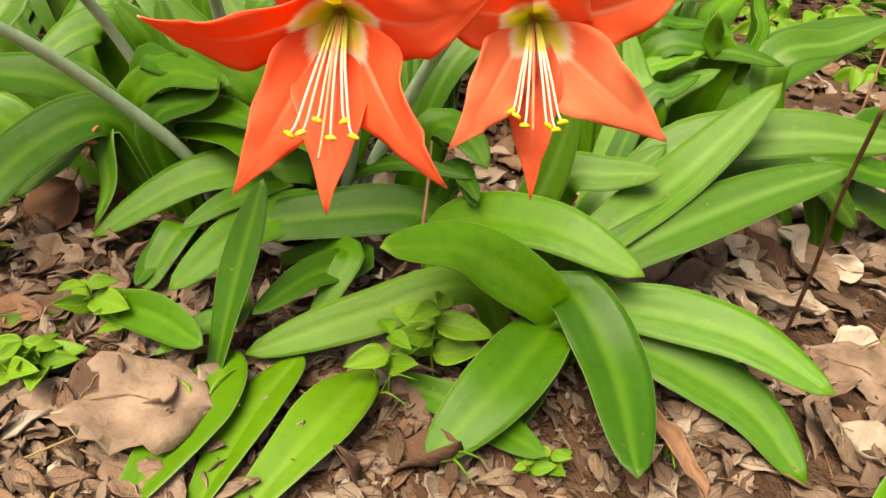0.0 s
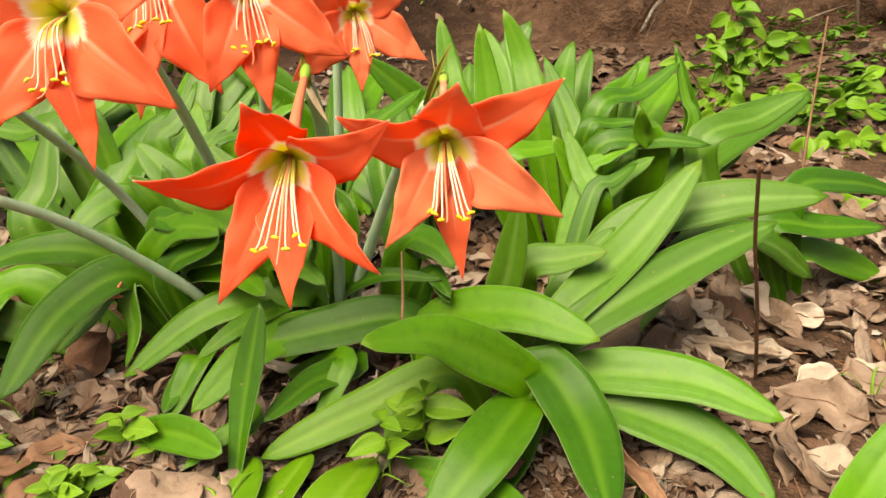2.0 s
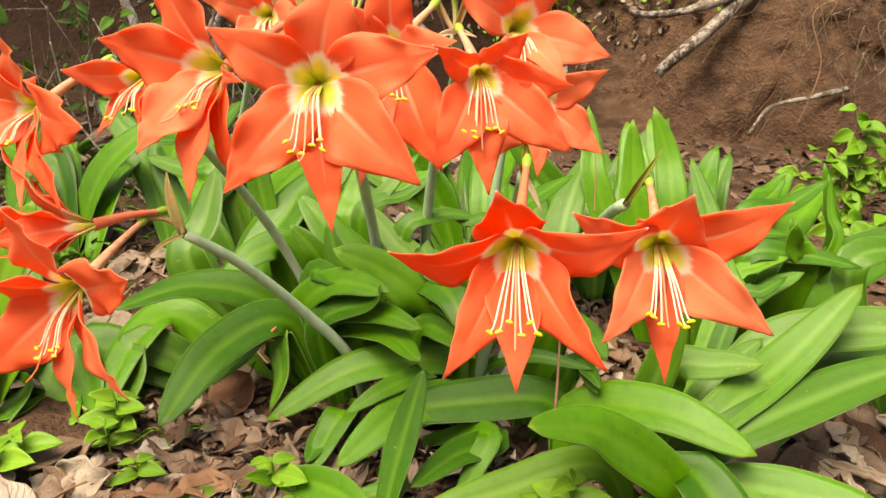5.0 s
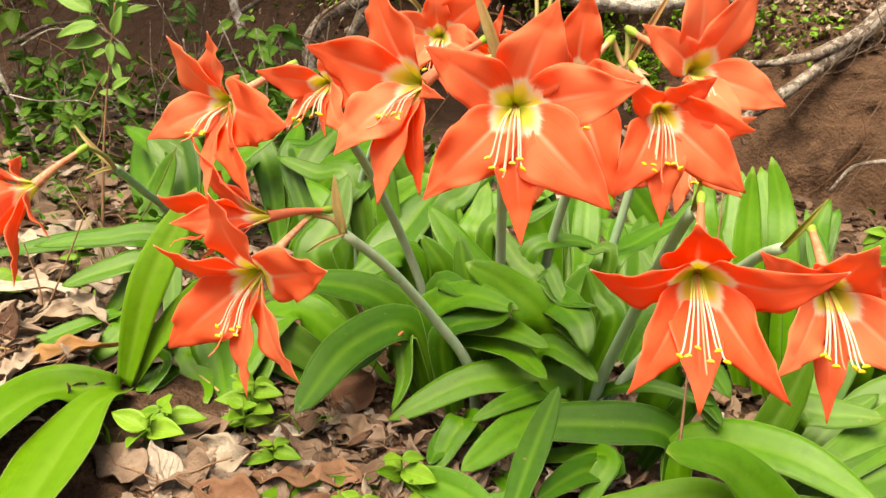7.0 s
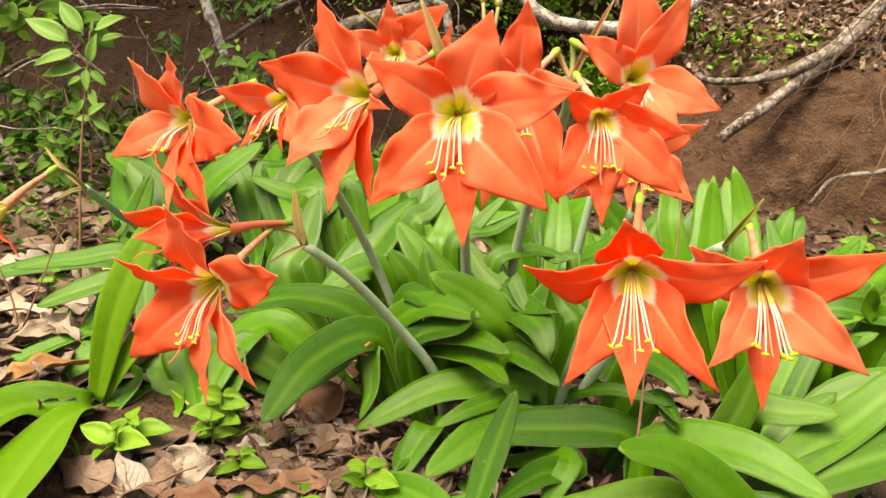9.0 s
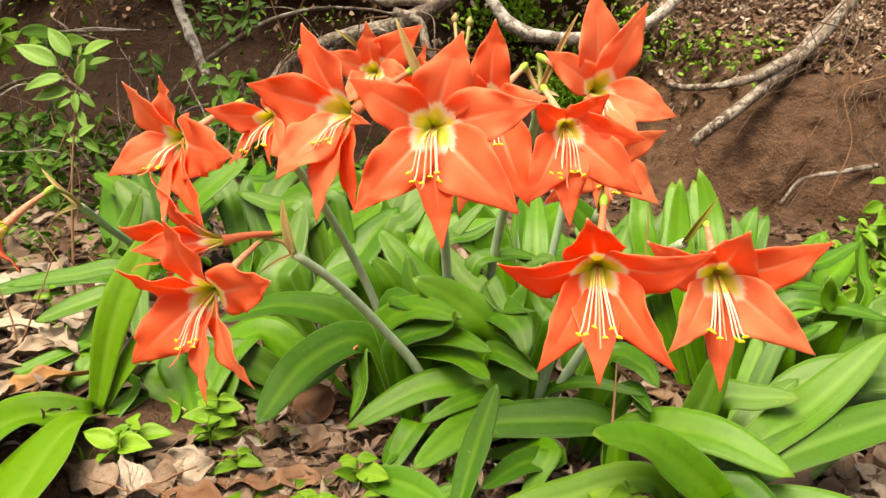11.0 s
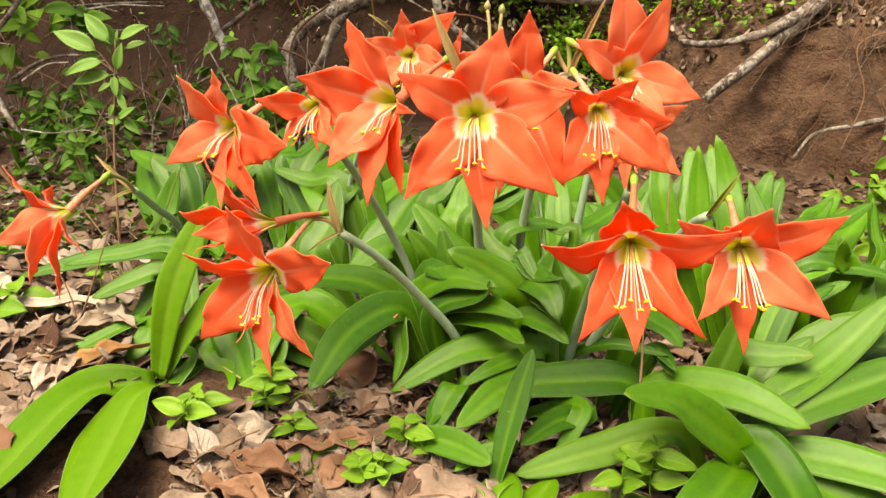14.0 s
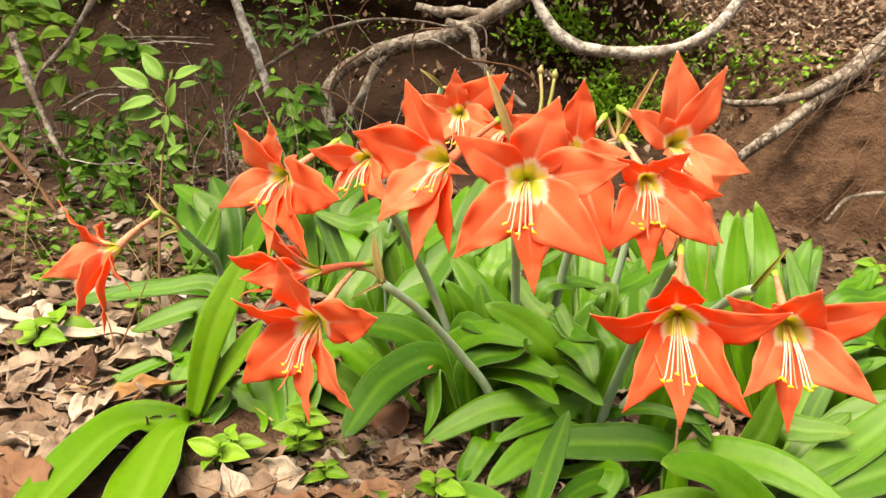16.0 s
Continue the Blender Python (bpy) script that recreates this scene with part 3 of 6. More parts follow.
# blooms: throat, facing, and each petal's angle, reach, forward lean (degrees, millimetres), relative breadth and sag
flower(c3, node_a, (-0.056, 0.508, 0.538), (0.02, -1, -0.14), ((70, 89, 21, 1.25), (12, 101, 29, 0.98), (-42, 112, 43, 1.02), (-82, 108, 41, 0.66), (-131, 100, 43, 0.95), (148, 84, 25, 1.05)), lash=1.0, bow=0.2, mouth=0.018)
flower(c4, node_b, (0.097, 0.478, 0.411), (0, -1, -0.36), ((101, 56, 30, 1.62, -16), (27, 94, 61, 0.74, 16), (-41, 80, 80, 0.76, 0), (-90, 64, 86, 0.76, 4), (-130, 77, 76, 0.78, 0), (161, 86, 57, 0.7, 18)), lash=0.72, bow=2.1, peak=0.34, mouth=0.028, mat=RED_PETAL, ovary=(0.104, 0.548, 0.47))
flower(c5, node_c, (0.205, 0.522, 0.404), (-0.02, -1, -0.28), ((70, 54, 30, 1.7, -10), (22, 98, 6, 0.84, 10), (-36, 97, 32, 0.92, 0), (-90, 88, 44, 0.66, 2), (-137, 65, 67, 0.84, 0), (145, 80, 43, 0.8, 12)), lash=0.76, bow=1.4, peak=0.36, mouth=0.026, ovary=(0.208, 0.6, 0.451))
flower(c3, node_d, (0.066, 0.576, 0.548), (0.12, -1, -0.32), ((44, 51, 22, 1.1), (-3, 72, 39, 0.95), (-38, 89, 51, 1), (-88, 87, 49, 0.7), (-121, 77, 51, 0.95), (141, 47, 29, 1)), lash=0.85, bow=0.2, ovary=(0.043, 0.645, 0.597))
flower(c1, node_e, (-0.287, 0.535, 0.378), (-0.36, -0.85, -0.5), ((89, 93, 18, 1), (133, 76, 52, 0.85), (-145, 74, 76, 1.05), (-80, 91, 64, 0.62), (-48, 103, 48, 0.72), (16, 128, 24, 0.9)), ovary=(-0.279, 0.635, 0.427))
flower(c3, node_d, (0.095, 0.613, 0.589), (0.42, -1, -0.12), ((99, 101, 18, 0.95), (69, 92, 34, 0.75), (-19, 73, 42, 1.1), (-61, 57, 50, 0.7), (-108, 55, 44, 0.9), (151, 72, 14, 0.95)), lash=0.85, bow=0.2, ovary=(0.041, 0.66, 0.634))
flower(c2, node_g, (-0.168, 0.722, 0.637), (-0.02, -1, -0.12), ((91, 53, 22, 1.15), (36, 83, 30, 1), (-23, 75, 42, 1.05), (-71, 65, 40, 0.66), (-122, 51, 44, 0.95), (161, 62, 26, 0.95)), lash=0.85, bow=0.2)
flower(c2, node_a, (-0.146, 0.541, 0.558), (-0.58, -1, -0.24), ((108, 96, 19, 1.05), (-17, 38, 9, 0.6), (-81, 96, 22, 0.6), (-96, 101, 49, 0.68), (-129, 71, 62, 1.05), (156, 101, 43, 1)), lash=0.62, ovary=(-0.104, 0.62, 0.614))
flower(c2, node_i, (-0.263, 0.627, 0.567), (-0.25, -1, -0.34), ((43, 70, 19, 1), (1, 78, 29, 0.9), (-39, 66, 42, 0.9), (-64, 48, 38, 0.5), (-134, 62, 29, 0.4), (160, 58, 38, 0.9)), lash=0.62)
flower(c2, node_i, (-0.362, 0.612, 0.543), (-0.5, -1, -0.3), ((75, 71, 20, 1), (-7, 145, 50, 0.95), (-45, 122, 52, 0.66), (-80, 88, 50, 0.55), (-153, 63, 58, 1.05), (113, 75, 34, 0.95)), lash=0.62, ovary=(-0.316, 0.65, 0.586))
flower(l1, node_h, (-0.609, 0.64, 0.441), (-0.72, -0.55, -0.42), ((100, 85, 36, 0.8), (143, 59, -3, 1), (-62, 62, 1, 0.8), (-57, 109, 49, 0.6), (-39, 90, 69, 0.75), (1, 26, 89, 0.95)), lash=0.66, ovary=(-0.577, 0.675, 0.484))
flower(c1, node_e, (-0.311, 0.6, 0.427), (-0.85, -0.45, -0.12), ((131, 73, 41, 1.1), (112, 109, 64, 0.72), (-111, 50, 61, 0.8), (-98, 26, 85, 0.8), (9, 6, 92, 0.8), (122, 35, 96, 1.1)), lash=0.6, ovary=(-0.264, 0.648, 0.437))
flower(c3, node_d, (-0.011, 0.596, 0.574), (-0.06, -1, -0.14), ((83, 81, 21, 1), (4, 62, 33, 0.95), (-66, 111, 39, 0.9), (-103, 113, 43, 0.6), (-128, 92, 39, 0.9), (145, 75, 29, 0.9)), lash=0.85, bow=0.2, ovary=(0.017, 0.655, 0.623))
flower(c3, node_a, (-0.096, 0.664, 0.612), (-0.4, -0.9, -0.05), ((62, 42, 16, 0.55), (11, 56, 23, 0.6), (-21, 71, 33, 0.7), (-58, 61, 39, 0.7), (-96, 39, 39, 0.7), (155, 17, 27, 0.6)), lash=0.85, bow=0.2)
flower(c3, node_f, (0.112, 0.831, 0.547), (0.25, -1, -0.3), ((113, 57, 24, 0.9), (29, 78, 30, 0.9), (-39, 85, 40, 1), (-97, 78, 46, 0.7), (-146, 99, 44, 0.9), (168, 82, 30, 0.9)), lash=0.85, bow=0.2)

# leaves: foot, bend, tip and breadth
leaf(r, (0.255, 0.7, 0.127), (0.17, 0.66, 0.208), (0.099, 0.598, 0.235), 0.053)
leaf(m_, (0.143, 0.775, 0.193), (0.235, 0.735, 0.209), (0.32, 0.684, 0.179), 0.051)
leaf(r, (0.243, 0.69, 0.126), (0.198, 0.61, 0.117), (0.135, 0.556, 0.073), 0.059)
leaf(r, (0.256, 0.7, 0.157), (0.288, 0.63, 0.121), (0.293, 0.53, 0.08), 0.057)
leaf(r, (0.283, 0.71, 0.135), (0.394, 0.67, 0.134), (0.47, 0.62, 0.101), 0.049)
leaf(r, (0.28, 0.7, 0.121), (0.4, 0.65, 0.081), (0.45, 0.6, 0.027), 0.053)
leaf(r, (0.089, 0.66, 0.09), (0.163, 0.62, 0.083), (0.228, 0.567, 0.072), 0.033)
leaf(r, (0.248, 0.69, 0.12), (0.221, 0.66, 0.083), (0.201, 0.6, 0.071), 0.034)
leaf(r, (0.171, 0.7, 0.16), (0.074, 0.67, 0.145), (-0.027, 0.638, 0.121), 0.042, mat=YELLOW_LEAF)
leaf(c1, (0.011, 0.84, 0.231), (-0.103, 0.8, 0.24), (-0.208, 0.757, 0.186), 0.044)
leaf(m_, (0.126, 0.79, 0.196), (0.029, 0.77, 0.207), (-0.075, 0.738, 0.199), 0.053)
leaf(c1, (0.015, 0.8, 0.203), (-0.045, 0.74, 0.203), (-0.105, 0.68, 0.162), 0.044)
leaf(c1, (0.055, 0.76, 0.164), (0.021, 0.7, 0.171), (-0.02, 0.646, 0.155), 0.035)
leaf(c1, (0.049, 0.735, 0.183), (0.039, 0.7, 0.156), (0.018, 0.66, 0.119), 0.025)
leaf(c1, (-0.109, 0.78, 0.179), (-0.133, 0.74, 0.177), (-0.144, 0.7, 0.158), 0.029)
leaf(w1, (-0.151, 0.66, 0.152), (-0.104, 0.64, 0.156), (-0.051, 0.607, 0.145), 0.035)
leaf(w1, (-0.192, 0.66, 0.141), (-0.25, 0.62, 0.138), (-0.304, 0.565, 0.133), 0.039, mat=YELLOW_LEAF)
leaf(bo, (-0.05, 0.62, 0.107), (-0.032, 0.645, 0.186), (-0.006, 0.667, 0.27), 0.031, upright=True)
leaf(bo, (-0.075, 0.5, 0.076), (-0.048, 0.57, 0.106), (-0.039, 0.641, 0.124), 0.060, mat=YELLOW_LEAF)
leaf(bo, (-0.029, 0.5, 0.068), (-0.006, 0.58, 0.101), (0.019, 0.65, 0.116), 0.045, mat=YELLOW_LEAF)
leaf(bo, (0.003, 0.5, 0.063), (0.058, 0.58, 0.103), (0.082, 0.646, 0.104), 0.048, mat=YELLOW_LEAF)
leaf(c1, (-0.036, 0.66, 0.151), (-0.069, 0.65, 0.142), (-0.098, 0.62, 0.128), 0.024)
leaf(rr, (0.453, 0.5, 0.028), (0.515, 0.56, 0.065), (0.602, 0.6, 0.129), 0.037)
leaf(q, (0.273, 0.75, 0.173), (0.386, 0.81, 0.247), (0.479, 0.853, 0.323), 0.050, mat=STRIPED_LEAF)
leaf(q, (0.283, 0.74, 0.165), (0.435, 0.79, 0.219), (0.548, 0.823, 0.244), 0.054, mat=STRIPED_LEAF)
leaf(q, (0.379, 1, 0.224), (0.577, 1.15, 0.31), (0.814, 1.37, 0.353), 0.076, mat=STRIPED_LEAF)
leaf(q, (0.37, 0.88, 0.238), (0.497, 0.87, 0.268), (0.62, 0.855, 0.259), 0.056, mat=STRIPED_LEAF)
leaf(q, (0.487, 0.9, 0.218), (0.577, 0.95, 0.193), (0.644, 0.98, 0.127), 0.054, mat=STRIPED_LEAF)
leaf(q2, (0.588, 0.98, 0.205), (0.675, 1, 0.19), (0.76, 1.02, 0.174), 0.041)
leaf(q2, (0.629, 1, 0.158), (0.699, 1.03, 0.134), (0.77, 1.05, 0.092), 0.047)
leaf(q2, (0.634, 1, 0.241), (0.728, 1.05, 0.238), (0.821, 1.1, 0.203), 0.039)
leaf(q, (0.252, 0.8, 0.23), (0.303, 0.79, 0.244), (0.35, 0.775, 0.248), 0.042, mat=STRIPED_LEAF)
leaf(q, (0.225, 0.78, 0.2), (0.244, 0.77, 0.256), (0.263, 0.76, 0.321), 0.038, upright=True, mat=STRIPED_LEAF)
leaf(q, (0.294, 0.84, 0.188), (0.333, 0.86, 0.226), (0.376, 0.88, 0.254), 0.033, mat=STRIPED_LEAF)
leaf(u, (0.368, 1.05, 0.282), (0.364, 1.1, 0.368), (0.34, 1.15, 0.477), 0.036, upright=True)
leaf(u, (0.371, 0.98, 0.244), (0.346, 0.98, 0.322), (0.323, 0.98, 0.369), 0.044, upright=True)
leaf(u, (0.541, 1.15, 0.323), (0.543, 1.15, 0.397), (0.534, 1.15, 0.463), 0.025, upright=True)
leaf(u, (0.426, 1.1, 0.302), (0.491, 1.15, 0.372), (0.553, 1.2, 0.423), 0.050)
leaf(u, (0.384, 1.25, 0.37), (0.402, 1.27, 0.431), (0.432, 1.3, 0.484), 0.055, upright=True)
leaf(u, (0.252, 1.2, 0.355), (0.266, 1.25, 0.451), (0.26, 1.3, 0.544), 0.064, upright=True)
leaf(u, (0.327, 1.2, 0.379), (0.316, 1.25, 0.452), (0.298, 1.3, 0.548), 0.054, upright=True)
leaf(u, (0.396, 1.05, 0.321), (0.471, 1.07, 0.329), (0.545, 1.1, 0.325), 0.039)
leaf(u, (0.256, 1, 0.334), (0.312, 1.02, 0.351), (0.366, 1.04, 0.342), 0.034)
leaf(u, (0.454, 0.99, 0.324), (0.439, 0.97, 0.352), (0.435, 0.95, 0.388), 0.043, upright=True)
leaf(u, (0.35, 0.98, 0.254), (0.39, 0.97, 0.294), (0.448, 0.96, 0.323), 0.036)
leaf(u, (0.253, 1.1, 0.386), (0.25, 1.11, 0.471), (0.25, 1.115, 0.537), 0.043, upright=True)
leaf(u, (0.314, 1.15, 0.385), (0.31, 1.18, 0.482), (0.291, 1.19, 0.559), 0.045, upright=True)
leaf(u, (0.349, 1.15, 0.385), (0.377, 1.2, 0.463), (0.395, 1.22, 0.496), 0.050, upright=True)
leaf(u, (0.441, 1.15, 0.387), (0.481, 1.2, 0.425), (0.51, 1.22, 0.455), 0.049)
leaf(c2, (-0.281, 0.95, 0.341), (-0.247, 1, 0.427), (-0.207, 1.05, 0.483), 0.073)
leaf(c2, (-0.112, 0.9, 0.32), (-0.156, 0.9, 0.387), (-0.208, 0.92, 0.446), 0.051)
leaf(c3, (-0.113, 0.86, 0.309), (-0.138, 0.85, 0.361), (-0.153, 0.86, 0.412), 0.041, upright=True)
leaf(c3, (-0.028, 0.84, 0.297), (-0.082, 0.83, 0.352), (-0.137, 0.82, 0.379), 0.054)
leaf(c1, (-0.197, 0.86, 0.286), (-0.138, 0.82, 0.338), (-0.061, 0.78, 0.331), 0.041)
leaf(c1, (-0.15, 0.86, 0.279), (-0.083, 0.8, 0.305), (-0.022, 0.76, 0.292), 0.032)
leaf(c1, (-0.147, 0.85, 0.269), (-0.074, 0.8, 0.281), (-0.021, 0.736, 0.261), 0.035)
leaf(c2, (-0.179, 0.9, 0.31), (-0.174, 0.88, 0.363), (-0.209, 0.88, 0.407), 0.039, upright=True)
leaf(c3, (-0.069, 0.9, 0.378), (-0.019, 0.92, 0.411), (0.032, 0.94, 0.405), 0.031)
leaf(c3, (0.038, 0.95, 0.374), (0.083, 1, 0.415), (0.157, 1.05, 0.457), 0.041)
leaf(c4, (-0.035, 0.86, 0.368), (-0.009, 0.83, 0.34), (0.03, 0.82, 0.339), 0.023)
leaf(c4, (-0.031, 0.85, 0.325), (0.007, 0.8, 0.324), (0.023, 0.77, 0.287), 0.049)
leaf(c4, (0.124, 0.83, 0.273), (0.161, 0.79, 0.28), (0.182, 0.76, 0.256), 0.043)
leaf(c4, (0.145, 0.8, 0.241), (0.164, 0.77, 0.24), (0.174, 0.75, 0.227), 0.025)
leaf(c4, (0.033, 0.84, 0.217), (0.093, 0.8, 0.252), (0.167, 0.77, 0.244), 0.018)
leaf(l1, (-0.753, 1.15, 0.379), (-0.824, 1.22, 0.467), (-0.895, 1.306, 0.556), 0.064, upright=True)
leaf(l1, (-0.713, 1.15, 0.38), (-0.727, 1.2, 0.478), (-0.748, 1.25, 0.548), 0.062, upright=True)
leaf(l1, (-0.736, 1.1, 0.371), (-0.736, 1.12, 0.434), (-0.721, 1.14, 0.509), 0.042, upright=True)
leaf(l2, (-0.523, 0.7, 0.208), (-0.497, 0.7, 0.332), (-0.452, 0.72, 0.451), 0.044, upright=True, mat=YELLOW_LEAF)
leaf(l2, (-0.517, 0.71, 0.209), (-0.488, 0.71, 0.264), (-0.433, 0.72, 0.347), 0.028, upright=True, mat=YELLOW_LEAF)
leaf(l2, (-0.519, 0.69, 0.204), (-0.512, 0.61, 0.198), (-0.434, 0.38, 0.153), 0.075, mat=YELLOW_LEAF)
leaf(l2, (-0.522, 0.69, 0.205), (-0.581, 0.61, 0.209), (-0.554, 0.38, 0.152), 0.079, mat=YELLOW_LEAF)
leaf(l2, (-0.562, 0.85, 0.371), (-0.657, 0.84, 0.37), (-0.753, 0.83, 0.352), 0.029)
leaf(l3, (-0.591, 0.8, 0.277), (-0.667, 0.75, 0.241), (-0.748, 0.7, 0.184), 0.025)
leaf(l3, (-0.575, 0.78, 0.269), (-0.583, 0.74, 0.233), (-0.614, 0.72, 0.208), 0.032)
leaf(l3, (-0.594, 0.84, 0.336), (-0.633, 0.82, 0.329), (-0.686, 0.8, 0.304), 0.041, mat=STRIPED_LEAF)
leaf(l1, (-0.655, 0.95, 0.361), (-0.764, 0.93, 0.354), (-0.889, 0.9, 0.324), 0.034)
leaf(l3, (-0.498, 0.74, 0.232), (-0.506, 0.7, 0.192), (-0.491, 0.66, 0.156), 0.026)
leaf(c1, (-0.453, 0.8, 0.271), (-0.432, 0.765, 0.225), (-0.403, 0.73, 0.193), 0.059)
leaf(c1, (-0.483, 0.79, 0.238), (-0.451, 0.75, 0.206), (-0.422, 0.715, 0.192), 0.047)
leaf(c1, (-0.387, 0.81, 0.27), (-0.382, 0.78, 0.229), (-0.381, 0.745, 0.193), 0.046, mat=STRIPED_LEAF)
leaf(c1, (-0.486, 0.755, 0.213), (-0.495, 0.725, 0.207), (-0.508, 0.7, 0.202), 0.021)
leaf(c1, (-0.115, 0.765, 0.198), (-0.128, 0.73, 0.178), (-0.136, 0.7, 0.151), 0.036)
leaf(c1, (-0.024, 0.8, 0.23), (-0.063, 0.75, 0.227), (-0.103, 0.72, 0.207), 0.024)
leaf(u, (0.391, 1.05, 0.381), (0.464, 1.09, 0.404), (0.533, 1.12, 0.439), 0.037)
leaf(u, (0.414, 1.1, 0.383), (0.452, 1.13, 0.417), (0.479, 1.15, 0.446), 0.033, upright=True)
leaf(u, (0.531, 1.1, 0.332), (0.532, 1.11, 0.386), (0.53, 1.12, 0.446), 0.017, upright=True)
leaf(u, (0.453, 1, 0.339), (0.448, 1, 0.364), (0.442, 1, 0.391), 0.033, upright=True)
leaf(u, (0.37, 0.98, 0.334), (0.452, 0.98, 0.343), (0.526, 0.98, 0.325), 0.032)
leaf(u, (0.366, 1, 0.357), (0.411, 1.01, 0.37), (0.455, 1.02, 0.366), 0.026)
leaf(u, (0.366, 0.93, 0.266), (0.353, 0.95, 0.317), (0.341, 0.98, 0.377), 0.033, upright=True)
leaf(q, (0.354, 0.92, 0.286), (0.389, 0.93, 0.304), (0.424, 0.95, 0.319), 0.025)
leaf(q2, (0.516, 1, 0.316), (0.609, 1.03, 0.348), (0.684, 1.05, 0.373), 0.042, mat=STRIPED_LEAF)
leaf(u, (0.202, 1.18, 0.428), (0.195, 1.2, 0.491), (0.191, 1.22, 0.567), 0.044, upright=True)
leaf(q, (0.349, 0.95, 0.303), (0.389, 0.96, 0.332), (0.435, 0.97, 0.343), 0.027)
leaf(c2, (-0.369, 0.92, 0.353), (-0.357, 0.95, 0.41), (-0.346, 0.98, 0.485), 0.060, upright=True, mat=STRIPED_LEAF)
leaf(c2, (-0.345, 1, 0.469), (-0.411, 1.02, 0.484), (-0.487, 1.04, 0.506), 0.037, mat=STRIPED_LEAF)
leaf(c2, (-0.471, 1.05, 0.503), (-0.444, 1.07, 0.53), (-0.417, 1.1, 0.557), 0.031)
leaf(c3, (-0.19, 0.95, 0.423), (-0.167, 0.97, 0.464), (-0.14, 1, 0.512), 0.038, upright=True)
leaf(c3, (-0.141, 0.93, 0.394), (-0.14, 0.95, 0.435), (-0.134, 0.97, 0.485), 0.049, upright=True)
leaf(c3, (-0.128, 0.92, 0.395), (-0.094, 0.95, 0.446), (-0.052, 0.98, 0.495), 0.024)
leaf(c3, (-0.117, 0.93, 0.405), (-0.068, 0.95, 0.438), (-0.024, 0.97, 0.468), 0.026)
leaf(c3, (-0.046, 0.88, 0.34), (-0.078, 0.9, 0.381), (-0.117, 0.92, 0.429), 0.036, mat=STRIPED_LEAF)
leaf(c3, (-0.048, 0.86, 0.353), (-0.015, 0.83, 0.339), (0.025, 0.8, 0.34), 0.019)
leaf(c4, (-0.02, 0.85, 0.309), (0.01, 0.82, 0.303), (0.025, 0.79, 0.282), 0.041)
leaf(c1, (-0.039, 0.83, 0.275), (0.003, 0.8, 0.277), (0.037, 0.77, 0.256), 0.032)
leaf(c3, (0.044, 0.92, 0.389), (0.016, 0.93, 0.401), (-0.021, 0.94, 0.423), 0.023, mat=STRIPED_LEAF)
leaf(c3, (0.053, 0.87, 0.306), (0.034, 0.89, 0.344), (0.013, 0.9, 0.381), 0.035, upright=True)
leaf(c4, (0.151, 0.8, 0.241), (0.163, 0.78, 0.232), (0.171, 0.76, 0.219), 0.023)
leaf(c2, (-0.297, 1, 0.484), (-0.33, 1, 0.465), (-0.353, 0.98, 0.428), 0.034)
leaf(c1, (-0.18, 0.86, 0.336), (-0.14, 0.83, 0.344), (-0.097, 0.8, 0.332), 0.029)
leaf(c2, (-0.229, 0.92, 0.36), (-0.255, 0.9, 0.374), (-0.299, 0.86, 0.338), 0.047)
leaf(c1, (-0.221, 0.84, 0.305), (-0.306, 0.8, 0.34), (-0.378, 0.74, 0.321), 0.047)
leaf(c1, (-0.2, 0.83, 0.289), (-0.262, 0.76, 0.272), (-0.294, 0.67, 0.207), 0.054)
leaf(c1, (-0.207, 0.82, 0.277), (-0.199, 0.79, 0.229), (-0.204, 0.76, 0.197), 0.028, upright=True)
leaf(c1, (-0.228, 0.83, 0.265), (-0.252, 0.8, 0.249), (-0.285, 0.77, 0.223), 0.030)
leaf(c1, (-0.357, 0.86, 0.292), (-0.396, 0.8, 0.263), (-0.401, 0.74, 0.202), 0.056)
leaf(c1, (-0.397, 0.84, 0.236), (-0.392, 0.8, 0.203), (-0.401, 0.76, 0.168), 0.035)
leaf(c1, (-0.158, 0.82, 0.286), (-0.085, 0.79, 0.319), (-0.068, 0.77, 0.341), 0.035)

# dry bracts and green buds at the stalk heads
bract(c3, node_a, (-0.119, 0.62, 0.673), 0.011)
bract(c3, node_d, (0.078, 0.648, 0.681), 0.007)
bract(c3, node_d, (0.014, 0.65, 0.59), 0.006, PALE_BRACT, "withered white papery bract")
bract(c3, node_d, (0.059, 0.64, 0.589), 0.006, PALE_BRACT, "withered white papery bract")
bract(c1, node_e, (-0.259, 0.655, 0.476), 0.011)
bract(c1, node_e, (-0.28, 0.64, 0.391), 0.004)
bract(c4, node_b, (0.104, 0.56, 0.492), 0.006, GREEN_BRACT, "slender yellow-green bract")
bract(c4, node_b, (0.116, 0.55, 0.43), 0.005, PALE_BRACT, "withered white papery bract")
bract(c5, node_c, (0.219, 0.6, 0.48), 0.006, GREEN_BRACT, "slender yellow-green bract")
bract(c2, node_i, (-0.305, 0.63, 0.516), 0.014, PALE_BRACT, "withered white papery bract")
bract(c2, node_g, (-0.243, 0.8, 0.711), 0.006)
bract(l1, node_h, (-0.593, 0.71, 0.451), 0.005)
bract(l1, node_h, (-0.617, 0.72, 0.517), 0.007)
